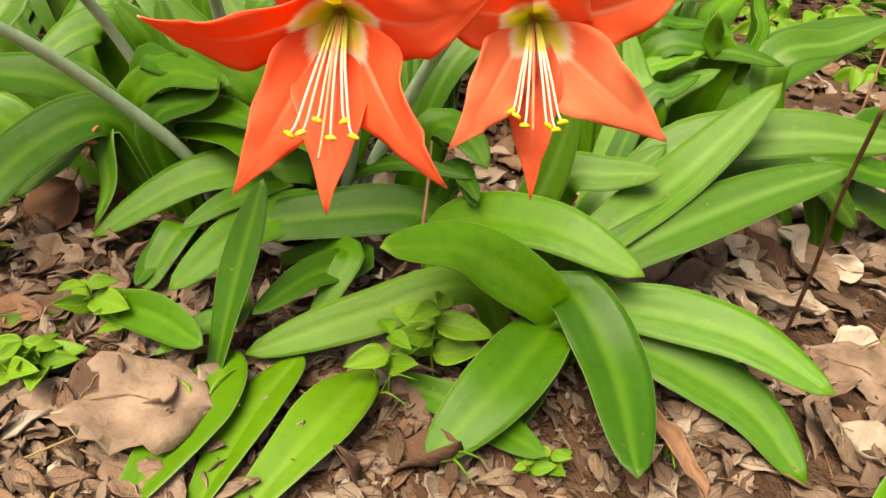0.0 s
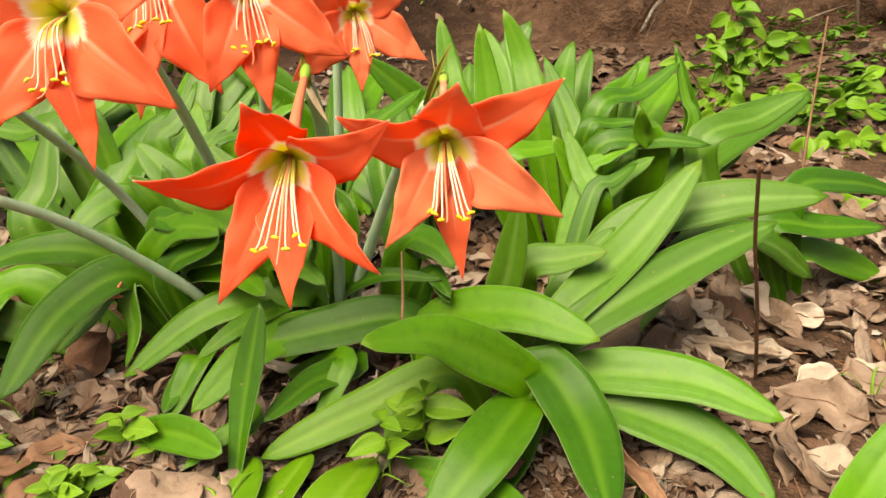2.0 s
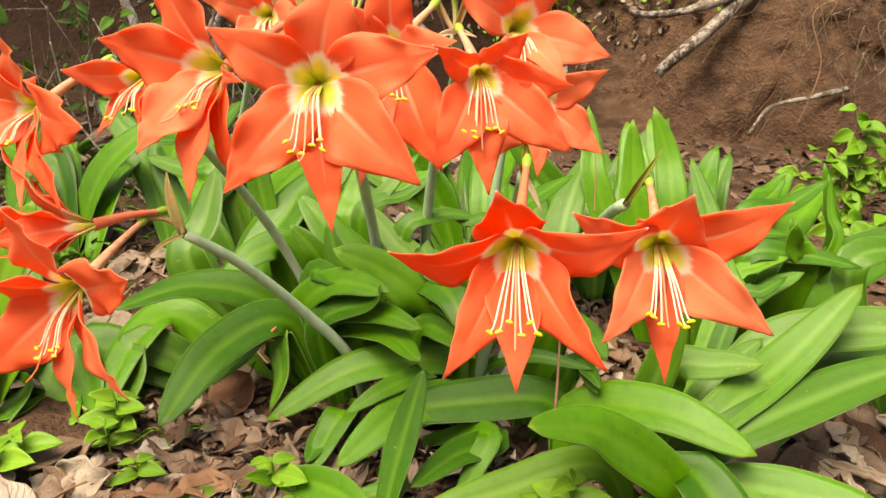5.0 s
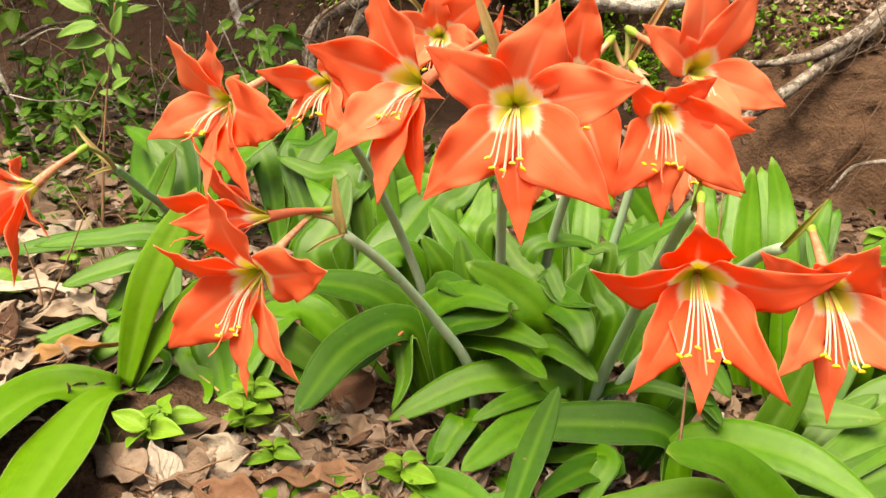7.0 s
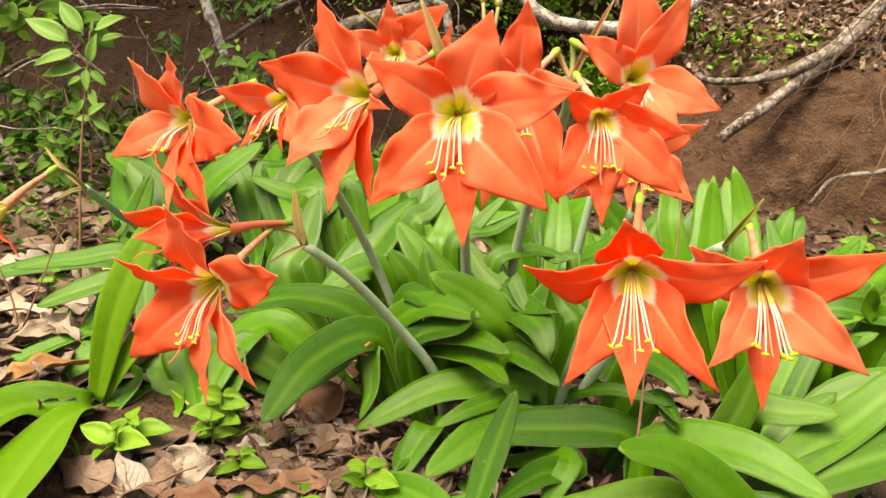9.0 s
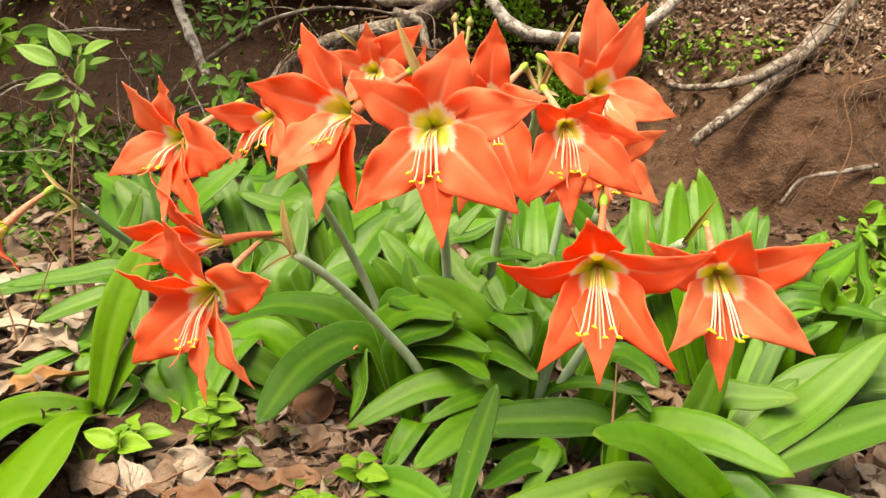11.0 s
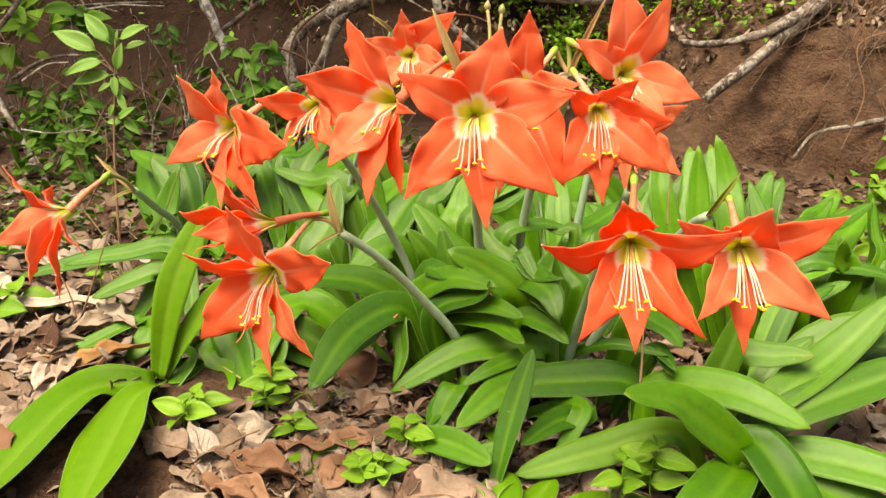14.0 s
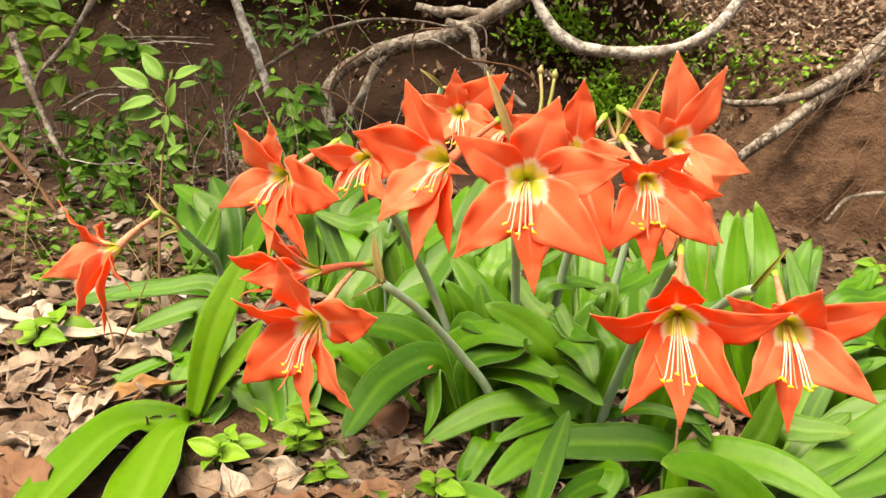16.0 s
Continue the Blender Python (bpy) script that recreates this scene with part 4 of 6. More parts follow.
for head in ((-0.059, 0.655, 0.678), (-0.041, 0.645, 0.671)):
    bm = bmesh.new()
    head = Vector(head)
    base = node_a + Vector((0.02, 0.0, 0.004))
    tube(bm, [base, base.lerp(head, 0.5) + Vector((0.006, 0, 0.004)), head], 0.0021, 8, 12)
    tube(bm, [head - Vector((0, 0, 0.003)), head + Vector((0, 0, 0.003)), head + Vector((0.001, 0, 0.009))], lambda s: 0.0012 + 0.0030 * math.sin(math.pi * min(1, s + 0.08)), 10, 9)
    c3.add("seed_pod", bm, PEDICEL, label="small green swelling seed pod")


bm = bmesh.new()
wilt = Vector((-0.218, 0.8, 0.272))
tube(bm, [wilt + Vector((-0.014, 0, 0.002)), wilt, wilt + Vector((0.006, 0, 0.009)), wilt + Vector((0.012, 0, 0.016))], lambda s: 0.0012 + 0.0018 * math.sin(math.pi * s), 7, 14)
tube(bm, [wilt + Vector((-0.006, -0.002, 0.006)), wilt + Vector((0.001, -0.003, 0.001)), wilt + Vector((0.010, 0, -0.001))], lambda s: 0.0008 + 0.0014 * math.sin(math.pi * s), 7, 12)
c1.add("withered_flower", bm, TUBE, label="shrivelled reddish brown fallen flower")

# leaves deeper in the clump, behind and between the stalks
def inner_leaves(plant, count, seed, spread=(20, 160), long=(0.20, 0.32), rise=(0.45, 0.95)):
    rnd = random.Random(seed)
    for _ in range(count):
        az = radians(rnd.uniform(*spread))
        span, up = rnd.uniform(*long), rnd.uniform(*rise)
        way = Vector((math.cos(az), math.sin(az), 0))
        c = plant.crown + Vector((rnd.uniform(-0.03, 0.03), rnd.uniform(-0.03, 0.03), 0.0))
        top = c + way * span * (1 - up * 0.65) * 0.42 + Vector((0, 0, span * (0.36 + 0.22 * up)))
        tip = c + way * span * (1.05 - up * 0.6) + Vector((0, 0, span * (0.34 + 0.66 * up)))
        tip.z = max(tip.z, ground_z(tip.x, tip.y) + 0.01)
        foot = c + Vector((0, 0, 0.002))
        leaf(plant, foot, top, tip, rnd.uniform(0.046, 0.066), upright=up > 0.65, mat=STRIPED_LEAF if rnd.random() < 0.3 else LEAF)


inner_leaves(c2, 2, 2, (50, 150), (0.20, 0.28), (0.6, 0.95))
inner_leaves(c3, 2, 3, (40, 130), (0.20, 0.28), (0.5, 0.95))
inner_leaves(l1, 7, 9, (0, 180), (0.22, 0.32), (0.5, 0.95))
more = Plant(-0.36, 1.12, "amaryllis without blooms, crowded broad leaves")
inner_leaves(more, 8, 10, (0, 180), (0.22, 0.30), (0.4, 0.9))
more = Plant(0.10, 1.10, "amaryllis without blooms, crowded tall leaves")
inner_leaves(more, 8, 11, (20, 170), (0.22, 0.30), (0.5, 0.95))
for k, (x, y) in enumerate(((-0.52, 1.22), (-0.26, 1.26), (-0.02, 1.30), (0.20, 1.30))):
    more = Plant(x, y, "amaryllis without blooms, tall leaves at the clump's back")
    inner_leaves(more, 8, 60 + k, (-20, 200), (0.24, 0.34), (0.45, 1.0))
more = Plant(0.48, 1.22, "amaryllis without blooms, short leaves at the clump's edge")
inner_leaves(more, 4, 12, (-20, 200), (0.14, 0.20), (0.4, 0.9))


# ---- small leaves of every kind ----
def ovate(length, width, curl=0.0, droop=0.0, fold=0.1, wave=0.0, rows=9, cols=5, point=1.0, seed=0):
    """The grid of an egg-shaped leaf along +y, curling up at its sides and drooping along its length."""
    rnd = random.Random(seed)
    ph = rnd.uniform(0, 6)
    grid = []
    for i in range(rows):
        s = i / (rows - 1)
        w = max(0.01 * width, width / 2 * (math.sin(math.pi * s ** 0.80) ** 0.75) * (1 - 0.25 * s * point))
        row = []
        for j in range(cols):
            f = j / (cols - 1) * 2 - 1
            ang = curl * abs(f)
            x = w * f * (math.cos(ang * 0.8) if curl else 1)
            z = w * abs(f) * math.sin(ang * 0.8) + fold * w * abs(f)
            y = length * s
            z += -droop * length * s * s + wave * width * math.sin(5 * s + 2.5 * f + ph) * abs(f)
            row.append(Vector((x, y, z)))
        grid.append(row)
    return grid


def dead_mesh(seed):
    rnd = random.Random(seed)
    ln = rnd.uniform(0.075, 0.125)
    bm = bmesh.new()
    grid = ovate(ln, ln * rnd.uniform(0.42, 0.68), rnd.uniform(0, 1.0) * rnd.choice((0.1, 0.3, 1)), rnd.uniform(-0.25, 0.3), rnd.uniform(-0.25, 0.25), rnd.uniform(0.03, 0.14), 11, 7, seed=seed)
    for row in grid:
        for p in row:
            p.y -= ln / 2
            p.x += 0.010 * noise.noise(Vector((seed, p.y * 60, p.x * 30)))
            p.z += 0.013 * noise.noise(Vector((p.x * 26 + seed, p.y * 26, seed)))
    sheet(bm, grid, 0.0007)
    me = bpy.data.meshes.new("dead_leaf")
    bm.to_mesh(me)
    bm.free()
    me.materials.append(DEAD)
    me.shade_smooth()
    return me


def scatter(name, meshes, places, mat, label, category):
    """Many small pieces as one mesh, for what nobody could count."""
    vs, fs, uvs, base = [], [], [], 0
    packs = []
    for me in meshes:
        co = np.empty(len(me.vertices) * 3)
        me.vertices.foreach_get("co", co)
        uv = np.empty(len(me.loops) * 2)
        me.uv_layers[0].data.foreach_get("uv", uv)
        packs.append((co.reshape(-1, 3), [tuple(p.vertices) for p in me.polygons], uv))
    for k, m in places:
        co, faces, uv = packs[k]
        a = np.array(m)
        vs.append(co @ a[:3, :3].T + a[:3, 3])
        fs.extend(tuple(i + base for i in f) for f in faces)
        uvs.append(uv)
        base += len(co)
    me = bpy.data.meshes.new(name)
    me.from_pydata(np.concatenate(vs).tolist(), [], fs)
    me.uv_layers.new(name="uv").data.foreach_set("uv", np.concatenate(uvs))
    me.materials.append(mat)
    me.shade_smooth()
    return tagged(new(name, me), label, category, kind="stuff")


def lie(x, y, rnd, tilt, lift, size=1.0):
    return pose(x, y, ground_z(x, y) + crumble(x, y) + lift, 20, 8, 0) @ pose(0, 0, 0, rnd.gauss(0, tilt) + 4, rnd.gauss(0, tilt), rnd.uniform(0, 360)) @ Matrix.Scale(size, 4)


def under_blade(x, y):
    """True beneath the two long blades that arch down to the soil."""
    for bx, by in ((-0.46, 0.40), (-0.60, 0.40)):
        ax, ay = -0.46, 0.72
        t = max(0, min(1, ((x - ax) * (bx - ax) + (y - ay) * (by - ay)) / ((bx - ax) ** 2 + (by - ay) ** 2)))
        if math.hypot(x - ax - (bx - ax) * t, y - ay - (by - ay) * t) < 0.058:
            return True
    return False


# fallen leaves: the nearest as things of their own, the rest as litter
DEADS = [dead_mesh(k) for k in range(14)]
rnd = random.Random(5)
LABELS = ["curled dry brown leaf fallen on the soil", "flat pale tan dead leaf on the leaf litter", "crumpled reddish brown dead leaf on the ground"]
for k in range(150):
    f = rnd.random()
    if f < 0.52:
        x, y = rnd.uniform(0.30, 1.05), rnd.uniform(0.50, 1.45)
    elif f < 0.85:
        x, y = rnd.uniform(-1.0, -0.42), rnd.uniform(0.50, 1.25)
    else:
        x, y = rnd.uniform(-0.45, 0.35), rnd.uniform(0.42, 0.74)
    if x < -0.28 and y < 0.68 or (-0.3 < x < 0.2 and y < 0.64) or (0.2 <= x < 0.5 and y < 0.70):
        continue
    ob = new("dead_leaf", DEADS[k % 14])
    ob.matrix_world = lie(x, y, rnd, 15, rnd.uniform(0.004, 0.022), rnd.uniform(0.5, 1.05))
    tagged(ob, LABELS[k % 3], "dead leaf", "fallen leaves")

for k in range(56):
    x, y = (rnd.uniform(-0.62, 0.25), rnd.uniform(0.46, 0.68)) if k % 2 else (rnd.uniform(-0.45, -0.08), rnd.uniform(0.55, 0.74))
    if -0.20 < x < 0.14 and y < 0.65 or under_blade(x, y):
        continue
    ob = new("dead_leaf", DEADS[(k * 5) % 14])
    ob.matrix_world = lie(x, y, rnd, 6, rnd.uniform(0.001, 0.006), rnd.uniform(0.45, 0.85))
    tagged(ob, LABELS[k % 3], "dead leaf", "fallen leaves")

for k in range(60):
    x, y = (rnd.uniform(-1.0, -0.36), rnd.uniform(0.30, 0.70)) if k % 3 else (rnd.uniform(-1.05, -0.6), rnd.uniform(0.65, 1.05))
    if under_blade(x, y):
        continue
    ob = new("dead_leaf", DEADS[(k * 3) % 14])
    ob.matrix_world = lie(x, y, rnd, 6, rnd.uniform(0.001, 0.007), rnd.uniform(0.6, 1.1))
    tagged(ob, LABELS[k % 3], "dead leaf", "fallen leaves")

places, bank_places = [], []
for k in range(9000):
    x, y = rnd.uniform(-2.4, 2.4), rnd.uniform(0.0, 2.66)
    if x < -0.3 and y > 2.3 or x < -0.45 and y > 1.2 and rnd.random() < 0.4:
        continue
    if -0.48 < x < 0.33 and y < 0.88 and rnd.random() < 0.5:
        continue
    if under_blade(x, y):
        continue
    # beyond a ragged line towards the bank: smaller pieces in darker brown
    by_bank = x > 0 and y > rnd.uniform(1.35, 1.75)
    (bank_places if by_bank else places).append((rnd.randrange(14), lie(x, y, rnd, 16, rnd.uniform(0.000, 0.012), (0.22 + 0.7 * rnd.random() ** 1.8) * (0.72 if by_bank else 1.0))))
for k in range(1500):
    x, y = rnd.uniform(-0.9, 0.2), rnd.uniform(0.15, 0.75)
    if under_blade(x, y) and y < 0.47:
        places.append((rnd.randrange(14), lie(x, y, rnd, 4, rnd.uniform(0.0, 0.003), rnd.uniform(0.3, 0.6))))
for k in range(4200):
    x, y = rnd.uniform(0.3, 3.0), rnd.uniform(3.02, 4.6)
    slope = 28 if y > 3.2 else 40
    places.append((rnd.randrange(14), pose(x, y + hollow(x, y), ground_z(x, y) + 0.02, rnd.gauss(slope, 14), rnd.gauss(0, 14), rnd.uniform(0, 360)) @ Matrix.Scale(rnd.uniform(0.25, 0.65), 4)))
for k in range(5200):
    x, y = rnd.gauss(0, 2.6), rnd.gauss(0.6, 1.6)
    if y > 2.3 or (abs(x) < 2.3 and 0 < y) or (abs(x) < 0.25 and abs(y) < 0.3):
        continue
    places.append((rnd.randrange(14), lie(x, y, rnd, 14, rnd.uniform(0.000, 0.010), 0.3 + 0.6 * rnd.random())))
for k in range(2600):
    x, z = rnd.uniform(-2.2, 0.6), rnd.uniform(0.75, 1.75)
    if rnd.random() > 0.35 + 0.65 * (z > 1.15 and x > -0.6):
        continue
    places.append((rnd.randrange(14), pose(x, bank_y(x, z) - rnd.uniform(0.0, 0.03), z, rnd.gauss(60, 18), rnd.gauss(0, 18), rnd.uniform(0, 360)) @ Matrix.Scale(rnd.uniform(0.18, 0.5), 4)))
scatter("leaf_litter", DEADS, places, DEAD, "brown and tan leaf litter over the soil", "leaf litter")
scatter("leaf_litter", DEADS, bank_places, BANK_DEAD, "dark brown leaf litter along the bank", "leaf litter")


def chip_mesh(seed):
    bm = bmesh.new()
    grid = ovate(0.014, 0.007, 0.4, 0.2, 0.1, 0.2, 4, 3, seed=seed)
    sheet(bm, grid, 0.0006)
    me = bpy.data.meshes.new("chip")
    bm.to_mesh(me)
    bm.free()
    return me


chips = [chip_mesh(k) for k in range(4)]
places = []
for k in range(7000):
    x, y = rnd.uniform(-1.1, 1.1), rnd.uniform(0.3, 1.4)
    if under_blade(x, y):
        continue
    places.append((rnd.randrange(4), lie(x, y, rnd, 30, rnd.uniform(0.0, 0.006), 0.4 + 2.2 * rnd.random() ** 2)))
for k in range(5000):
    x, y = rnd.uniform(-0.75, 0.4), rnd.uniform(0.38, 0.78)
    if under_blade(x, y):
        continue
    places.append((rnd.randrange(4), lie(x, y, rnd, 25, rnd.uniform(0.0, 0.005), 0.5 + 2.6 * rnd.random() ** 2)))
scatter("leaf_crumbs", chips, places, DEAD, "crumbled bits of dry leaf on the soil", "leaf litter")


def rnd_stalk(seed):
    return random.Random(seed).uniform(0.10, 0.28)


def special_leaf(at, length, width, turn, tip_up, roll, label, mat, curl=0.2, droop=0.0, seed=1):
    bm = bmesh.new()
    grid = ovate(length, width, curl, droop, 0.08, 0.07, 15, 9, seed=seed)
    for row in grid:
        for p in row:
            p.y -= length / 2
            p.x += 0.012 * noise.noise(Vector((seed, p.y * 55, p.x * 20)))
            p.z += 0.016 * noise.noise(Vector((p.x * 32 + seed, p.y * 32, 2))) + 0.006 * noise.noise(Vector((p.x * 90, p.y * 90, seed)))
    sheet(bm, grid, 0.0009)
    ob = new("dead_leaf")
    part("blade", bm, mat, ob)
    bm = bmesh.new()
    rib = [row[4] + Vector((0, 0, 0.0007)) for row in grid]
    rib = [rib[0] - Vector((0, length * rnd_stalk(seed), -0.004))] + rib[:-1:3]
    tube(bm, rib, lambda s: 0.0011 - 0.0008 * s, 6, 18)
    part("midrib", bm, TWIG, ob, "darker raised midrib and stalk")
    at = Vector(at)
    at.z = max(at.z, ground_z(at.x, at.y) + 0.016)
    ob.matrix_world = Matrix.Translation(at) @ pose(0, 0, 0, 18 + tip_up, 6, 0) @ pose(0, 0, 0, 0, roll, turn)
    return tagged(ob, label, "dead leaf", "fallen leaves")


GOLD = plain_material("golden_dead_leaf", (0.34, 0.17, 0.06), (0.54, 0.31, 0.13), 24, 0.6, 0.3, 0.5, 0.002, 0.1)
TAN = plain_material("tan_dead_leaf", (0.15, 0.097, 0.067), (0.33, 0.24, 0.18), 20, 0.65, 0.3, 0.6, 0.003, 0.05)
RUST = plain_material("rusty_dead_leaf", (0.17, 0.085, 0.05), (0.27, 0.15, 0.09), 22, 0.7, 0.2, 0.6, 0.003, 0.05)
GREY = plain_material("grey_dead_leaf", (0.28, 0.23, 0.18), (0.42, 0.36, 0.29), 35, 0.8, 0.15, 0.7, 0.003)
special_leaf((-0.11, 0.568, 0.113), 0.150, 0.110, 95, -3, -4, "large tan dead leaf with a torn brown edge", TAN, 0.06, 0.0, 3)
special_leaf((-0.603, 0.7, 0.239), 0.120, 0.046, -52, 42, -25, "golden brown curled dead leaf on the litter", GOLD, 0.5, 0.15, 4)
special_leaf((-0.636, 0.496, 0.17), 0.130, 0.070, 60, 0, -6, "large brown dead leaf beside the arching blades", RUST, 0.1, 0.0, 17)
special_leaf((-0.265, 0.8, 0.193), 0.072, 0.066, 160, 40, 10, "rust brown dead leaf propped against green leaves", RUST, 0.3, 0.1, 5)
special_leaf((-0.236, 0.73, 0.15), 0.075, 0.050, 70, 20, -12, "tan crumpled dead leaf under the amaryllis", TAN, 0.5, 0.1, 6)
special_leaf((-0.369, 0.62, 0.126), 0.085, 0.055, 100, 24, -20, "grey weathered dead leaf on the soil", GREY, 0.5, 0.1, 7)
special_leaf((0.513, 0.86, 0.083), 0.105, 0.034, 82, 16, -30, "pale curled dead leaf lying on the litter", GREY, 0.6, 0.0, 8)
special_leaf((0.556, 0.76, 0.031), 0.105, 0.060, 60, 12, -20, "pale tan dead leaf on the litter", TAN, 0.3, 0.1, 9)
special_leaf((0.63, 0.79, 0.043), 0.090, 0.070, 20, 25, 14, "broad tan dead leaf propped on the litter", TAN, 0.25, 0.1, 10)
special_leaf((0.52, 0.66, 0.001), 0.075, 0.050, 40, 20, 20, "pale dead leaf with a split edge", GREY, 0.4, 0.1, 11)
special_leaf((0.332, 0.6, 0.074), 0.120, 0.022, 25, 8, -20, "narrow brown dead strip of leaf", RUST, 0.6, 0.05, 12)
special_leaf((-0.65, 0.8, 0.285), 0.120, 0.034, 60, 10, -10, "long pale rolled dead leaf", GREY, 0.7, 0.1, 13)
special_leaf((-0.977, 0.95, 0.252), 0.130, 0.040, 75, 8, 12, "long tan rolled dead leaf", TAN, 0.7, 0.1, 14)
special_leaf((-0.485, 0.84, 0.217), 0.080, 0.070, 150, 50, 0, "rust brown dead leaf behind green blades", RUST, 0.3, 0.1, 15)
special_leaf((-0.273, 0.82, 0.199), 0.070, 0.062, 170, 48, 0, "tan dead leaf leaning under the leaves", TAN, 0.3, 0.1, 16)


BLEACHED = plain_material("bleached_dead_leaf", (0.33, 0.25, 0.185), (0.57, 0.475, 0.39), 24, 0.55, 0.35, 0.7, 0.003, 0.08)
PALE = plain_material("pale_dead_leaf", (0.19, 0.13, 0.095), (0.40, 0.315, 0.245), 26, 0.7, 0.2, 0.8, 0.004, 0.08)
rnd = random.Random(64)
for k in range(52):
    x, y = (rnd.uniform(-1.0, -0.56), rnd.uniform(0.42, 1.05)) if k % 4 else (rnd.uniform(-0.42, 0.2), rnd.uniform(0.5, 0.66))
    if under_blade(x, y) or (-0.20 < x < 0.14 and y < 0.65):
        continue
    ln = rnd.uniform(0.06, 0.11)
    special_leaf((x, y, ground_z(x, y) + 0.004), ln, ln * rnd.uniform(0.32, 0.7), rnd.uniform(0, 360), rnd.uniform(-2, 10), rnd.uniform(-12, 12), "pale bleached dead leaf on the litter" if x < -0.45 else "brown dead leaf on the dark soil", (PALE if k % 3 else BLEACHED) if x < -0.45 else RUST, rnd.choice((0.2, 0.35, 0.7)), rnd.uniform(0, 0.2), 100 + k)

for k in range(44):
    x, y = rnd.uniform(0.40, 0.95), rnd.uniform(0.62, 1.12)
    if y < 0.70 and x < 0.5:
        continue
    ln = rnd.uniform(0.045, 0.095)
    special_leaf((x, y, ground_z(x, y) + rnd.uniform(0.006, 0.02)), ln, ln * rnd.uniform(0.3, 0.75), rnd.uniform(0, 360), rnd.uniform(-2, 22), rnd.uniform(-22, 22), "pale bleached dead leaf curling on the litter", BLEACHED if k % 3 else PALE, rnd.choice((0.2, 0.4, 0.8)), rnd.uniform(0, 0.25), 200 + k)

special_leaf((-0.448, 0.57, 0.124), 0.085, 0.055, 70, 10, -8, "pale bleached dead leaf on the litter", PALE, 0.3, 0.1, 151)
special_leaf((-0.386, 0.57, 0.122), 0.080, 0.050, 120, 14, 8, "pale bleached dead leaf on the litter", PALE, 0.4, 0.1, 152)
special_leaf((-0.427, 0.6, 0.129), 0.070, 0.034, 40, 12, -10, "pale bleached dead leaf on the litter", PALE, 0.5, 0.1, 153)

special_leaf((-0.37, 0.47, ground_z(-0.37, 0.47)), 0.090, 0.050, 110, 0, 0, "pale bleached dead leaf on the litter", PALE, 0.2, 0.0, 162)
special_leaf((-0.63, 0.56, ground_z(-0.63, 0.56)), 0.100, 0.045, 30, 2, 0, "pale bleached dead leaf on the litter", PALE, 0.3, 0.0, 163)

def dead_strap(label, breadth, mat, *pts, seed=1, roll=0.5):
    """A long withered strap leaf, rolled along its length and sagging over the litter."""
    line = curve_points(pts, 30)
    base = line[0].copy()
    grid = []
    for i, c in enumerate(line):
        s = i / 29
        t = (line[min(i + 1, 29)] - line[max(i - 1, 0)]).normalized()
        side = t.cross(Vector((0, -0.35, 1))).normalized()
        n = side.cross(t)
        w = max(0.0006, breadth / 2 * (0.45 + 0.55 * math.sin(math.pi * min(1, s * 1.05)) ** 0.6)) * (1 + 0.25 * noise.noise(Vector((s * 9, seed, 0))))
        turn = 0.6 * noise.noise(Vector((s * 4, seed, 5)))
        row = []
        for j in range(9):
            f = j / 8 * 2 - 1
            p = side * f * w * math.cos(roll * f) + n * (w * abs(f) * math.sin(roll * abs(f)) + 0.35 * w * noise.noise(Vector((s * 14, f * 1.5, seed))))
            row.append(c - base + Matrix.Rotation(turn, 3, t) @ p)
        grid.append(row)
    bm = bmesh.new()
    sheet(bm, grid, 0.0009)
    ob = part("dead_leaf", bm, mat)
    ob.location = base
    return tagged(ob, label, "dead leaf", "fallen leaves")


dead_strap("long pale dry strap leaf lying over the litter", 0.026, BLEACHED, (-1.006, 0.823, 0.328), (-0.854, 0.795, 0.302), (-0.775, 0.798, 0.292), (-0.721, 0.836, 0.294), (-0.63, 0.822, 0.26), seed=2)
dead_strap("long brown dry strap leaf lying over the litter", 0.018, PALE, (-0.831, 0.646, 0.248), (-0.781, 0.707, 0.258), (-0.73, 0.737, 0.259), (-0.672, 0.757, 0.248), seed=3)
dead_strap("pale rolled dry strap leaf on the litter", 0.030, BLEACHED, (-0.628, 0.588, 0.199), (-0.633, 0.631, 0.216), (-0.647, 0.706, 0.238), seed=4)
dead_strap("broad tan dry strap leaf on the litter", 0.030, PALE, (-0.746, 0.724, 0.258), (-0.736, 0.759, 0.27), (-0.717, 0.801, 0.274), seed=5)
dead_strap("bleached curled strap leaf on the litter", 0.026, BLEACHED, (0.446, 0.874, 0.102), (0.479, 0.849, 0.094), (0.509, 0.84, 0.087), (0.549, 0.849, 0.073), seed=6, roll=0.9)
dead_strap("bleached broken strap leaf on the litter", 0.022, BLEACHED, (0.461, 0.9, 0.105), (0.477, 0.888, 0.11), (0.496, 0.882, 0.091), seed=7)


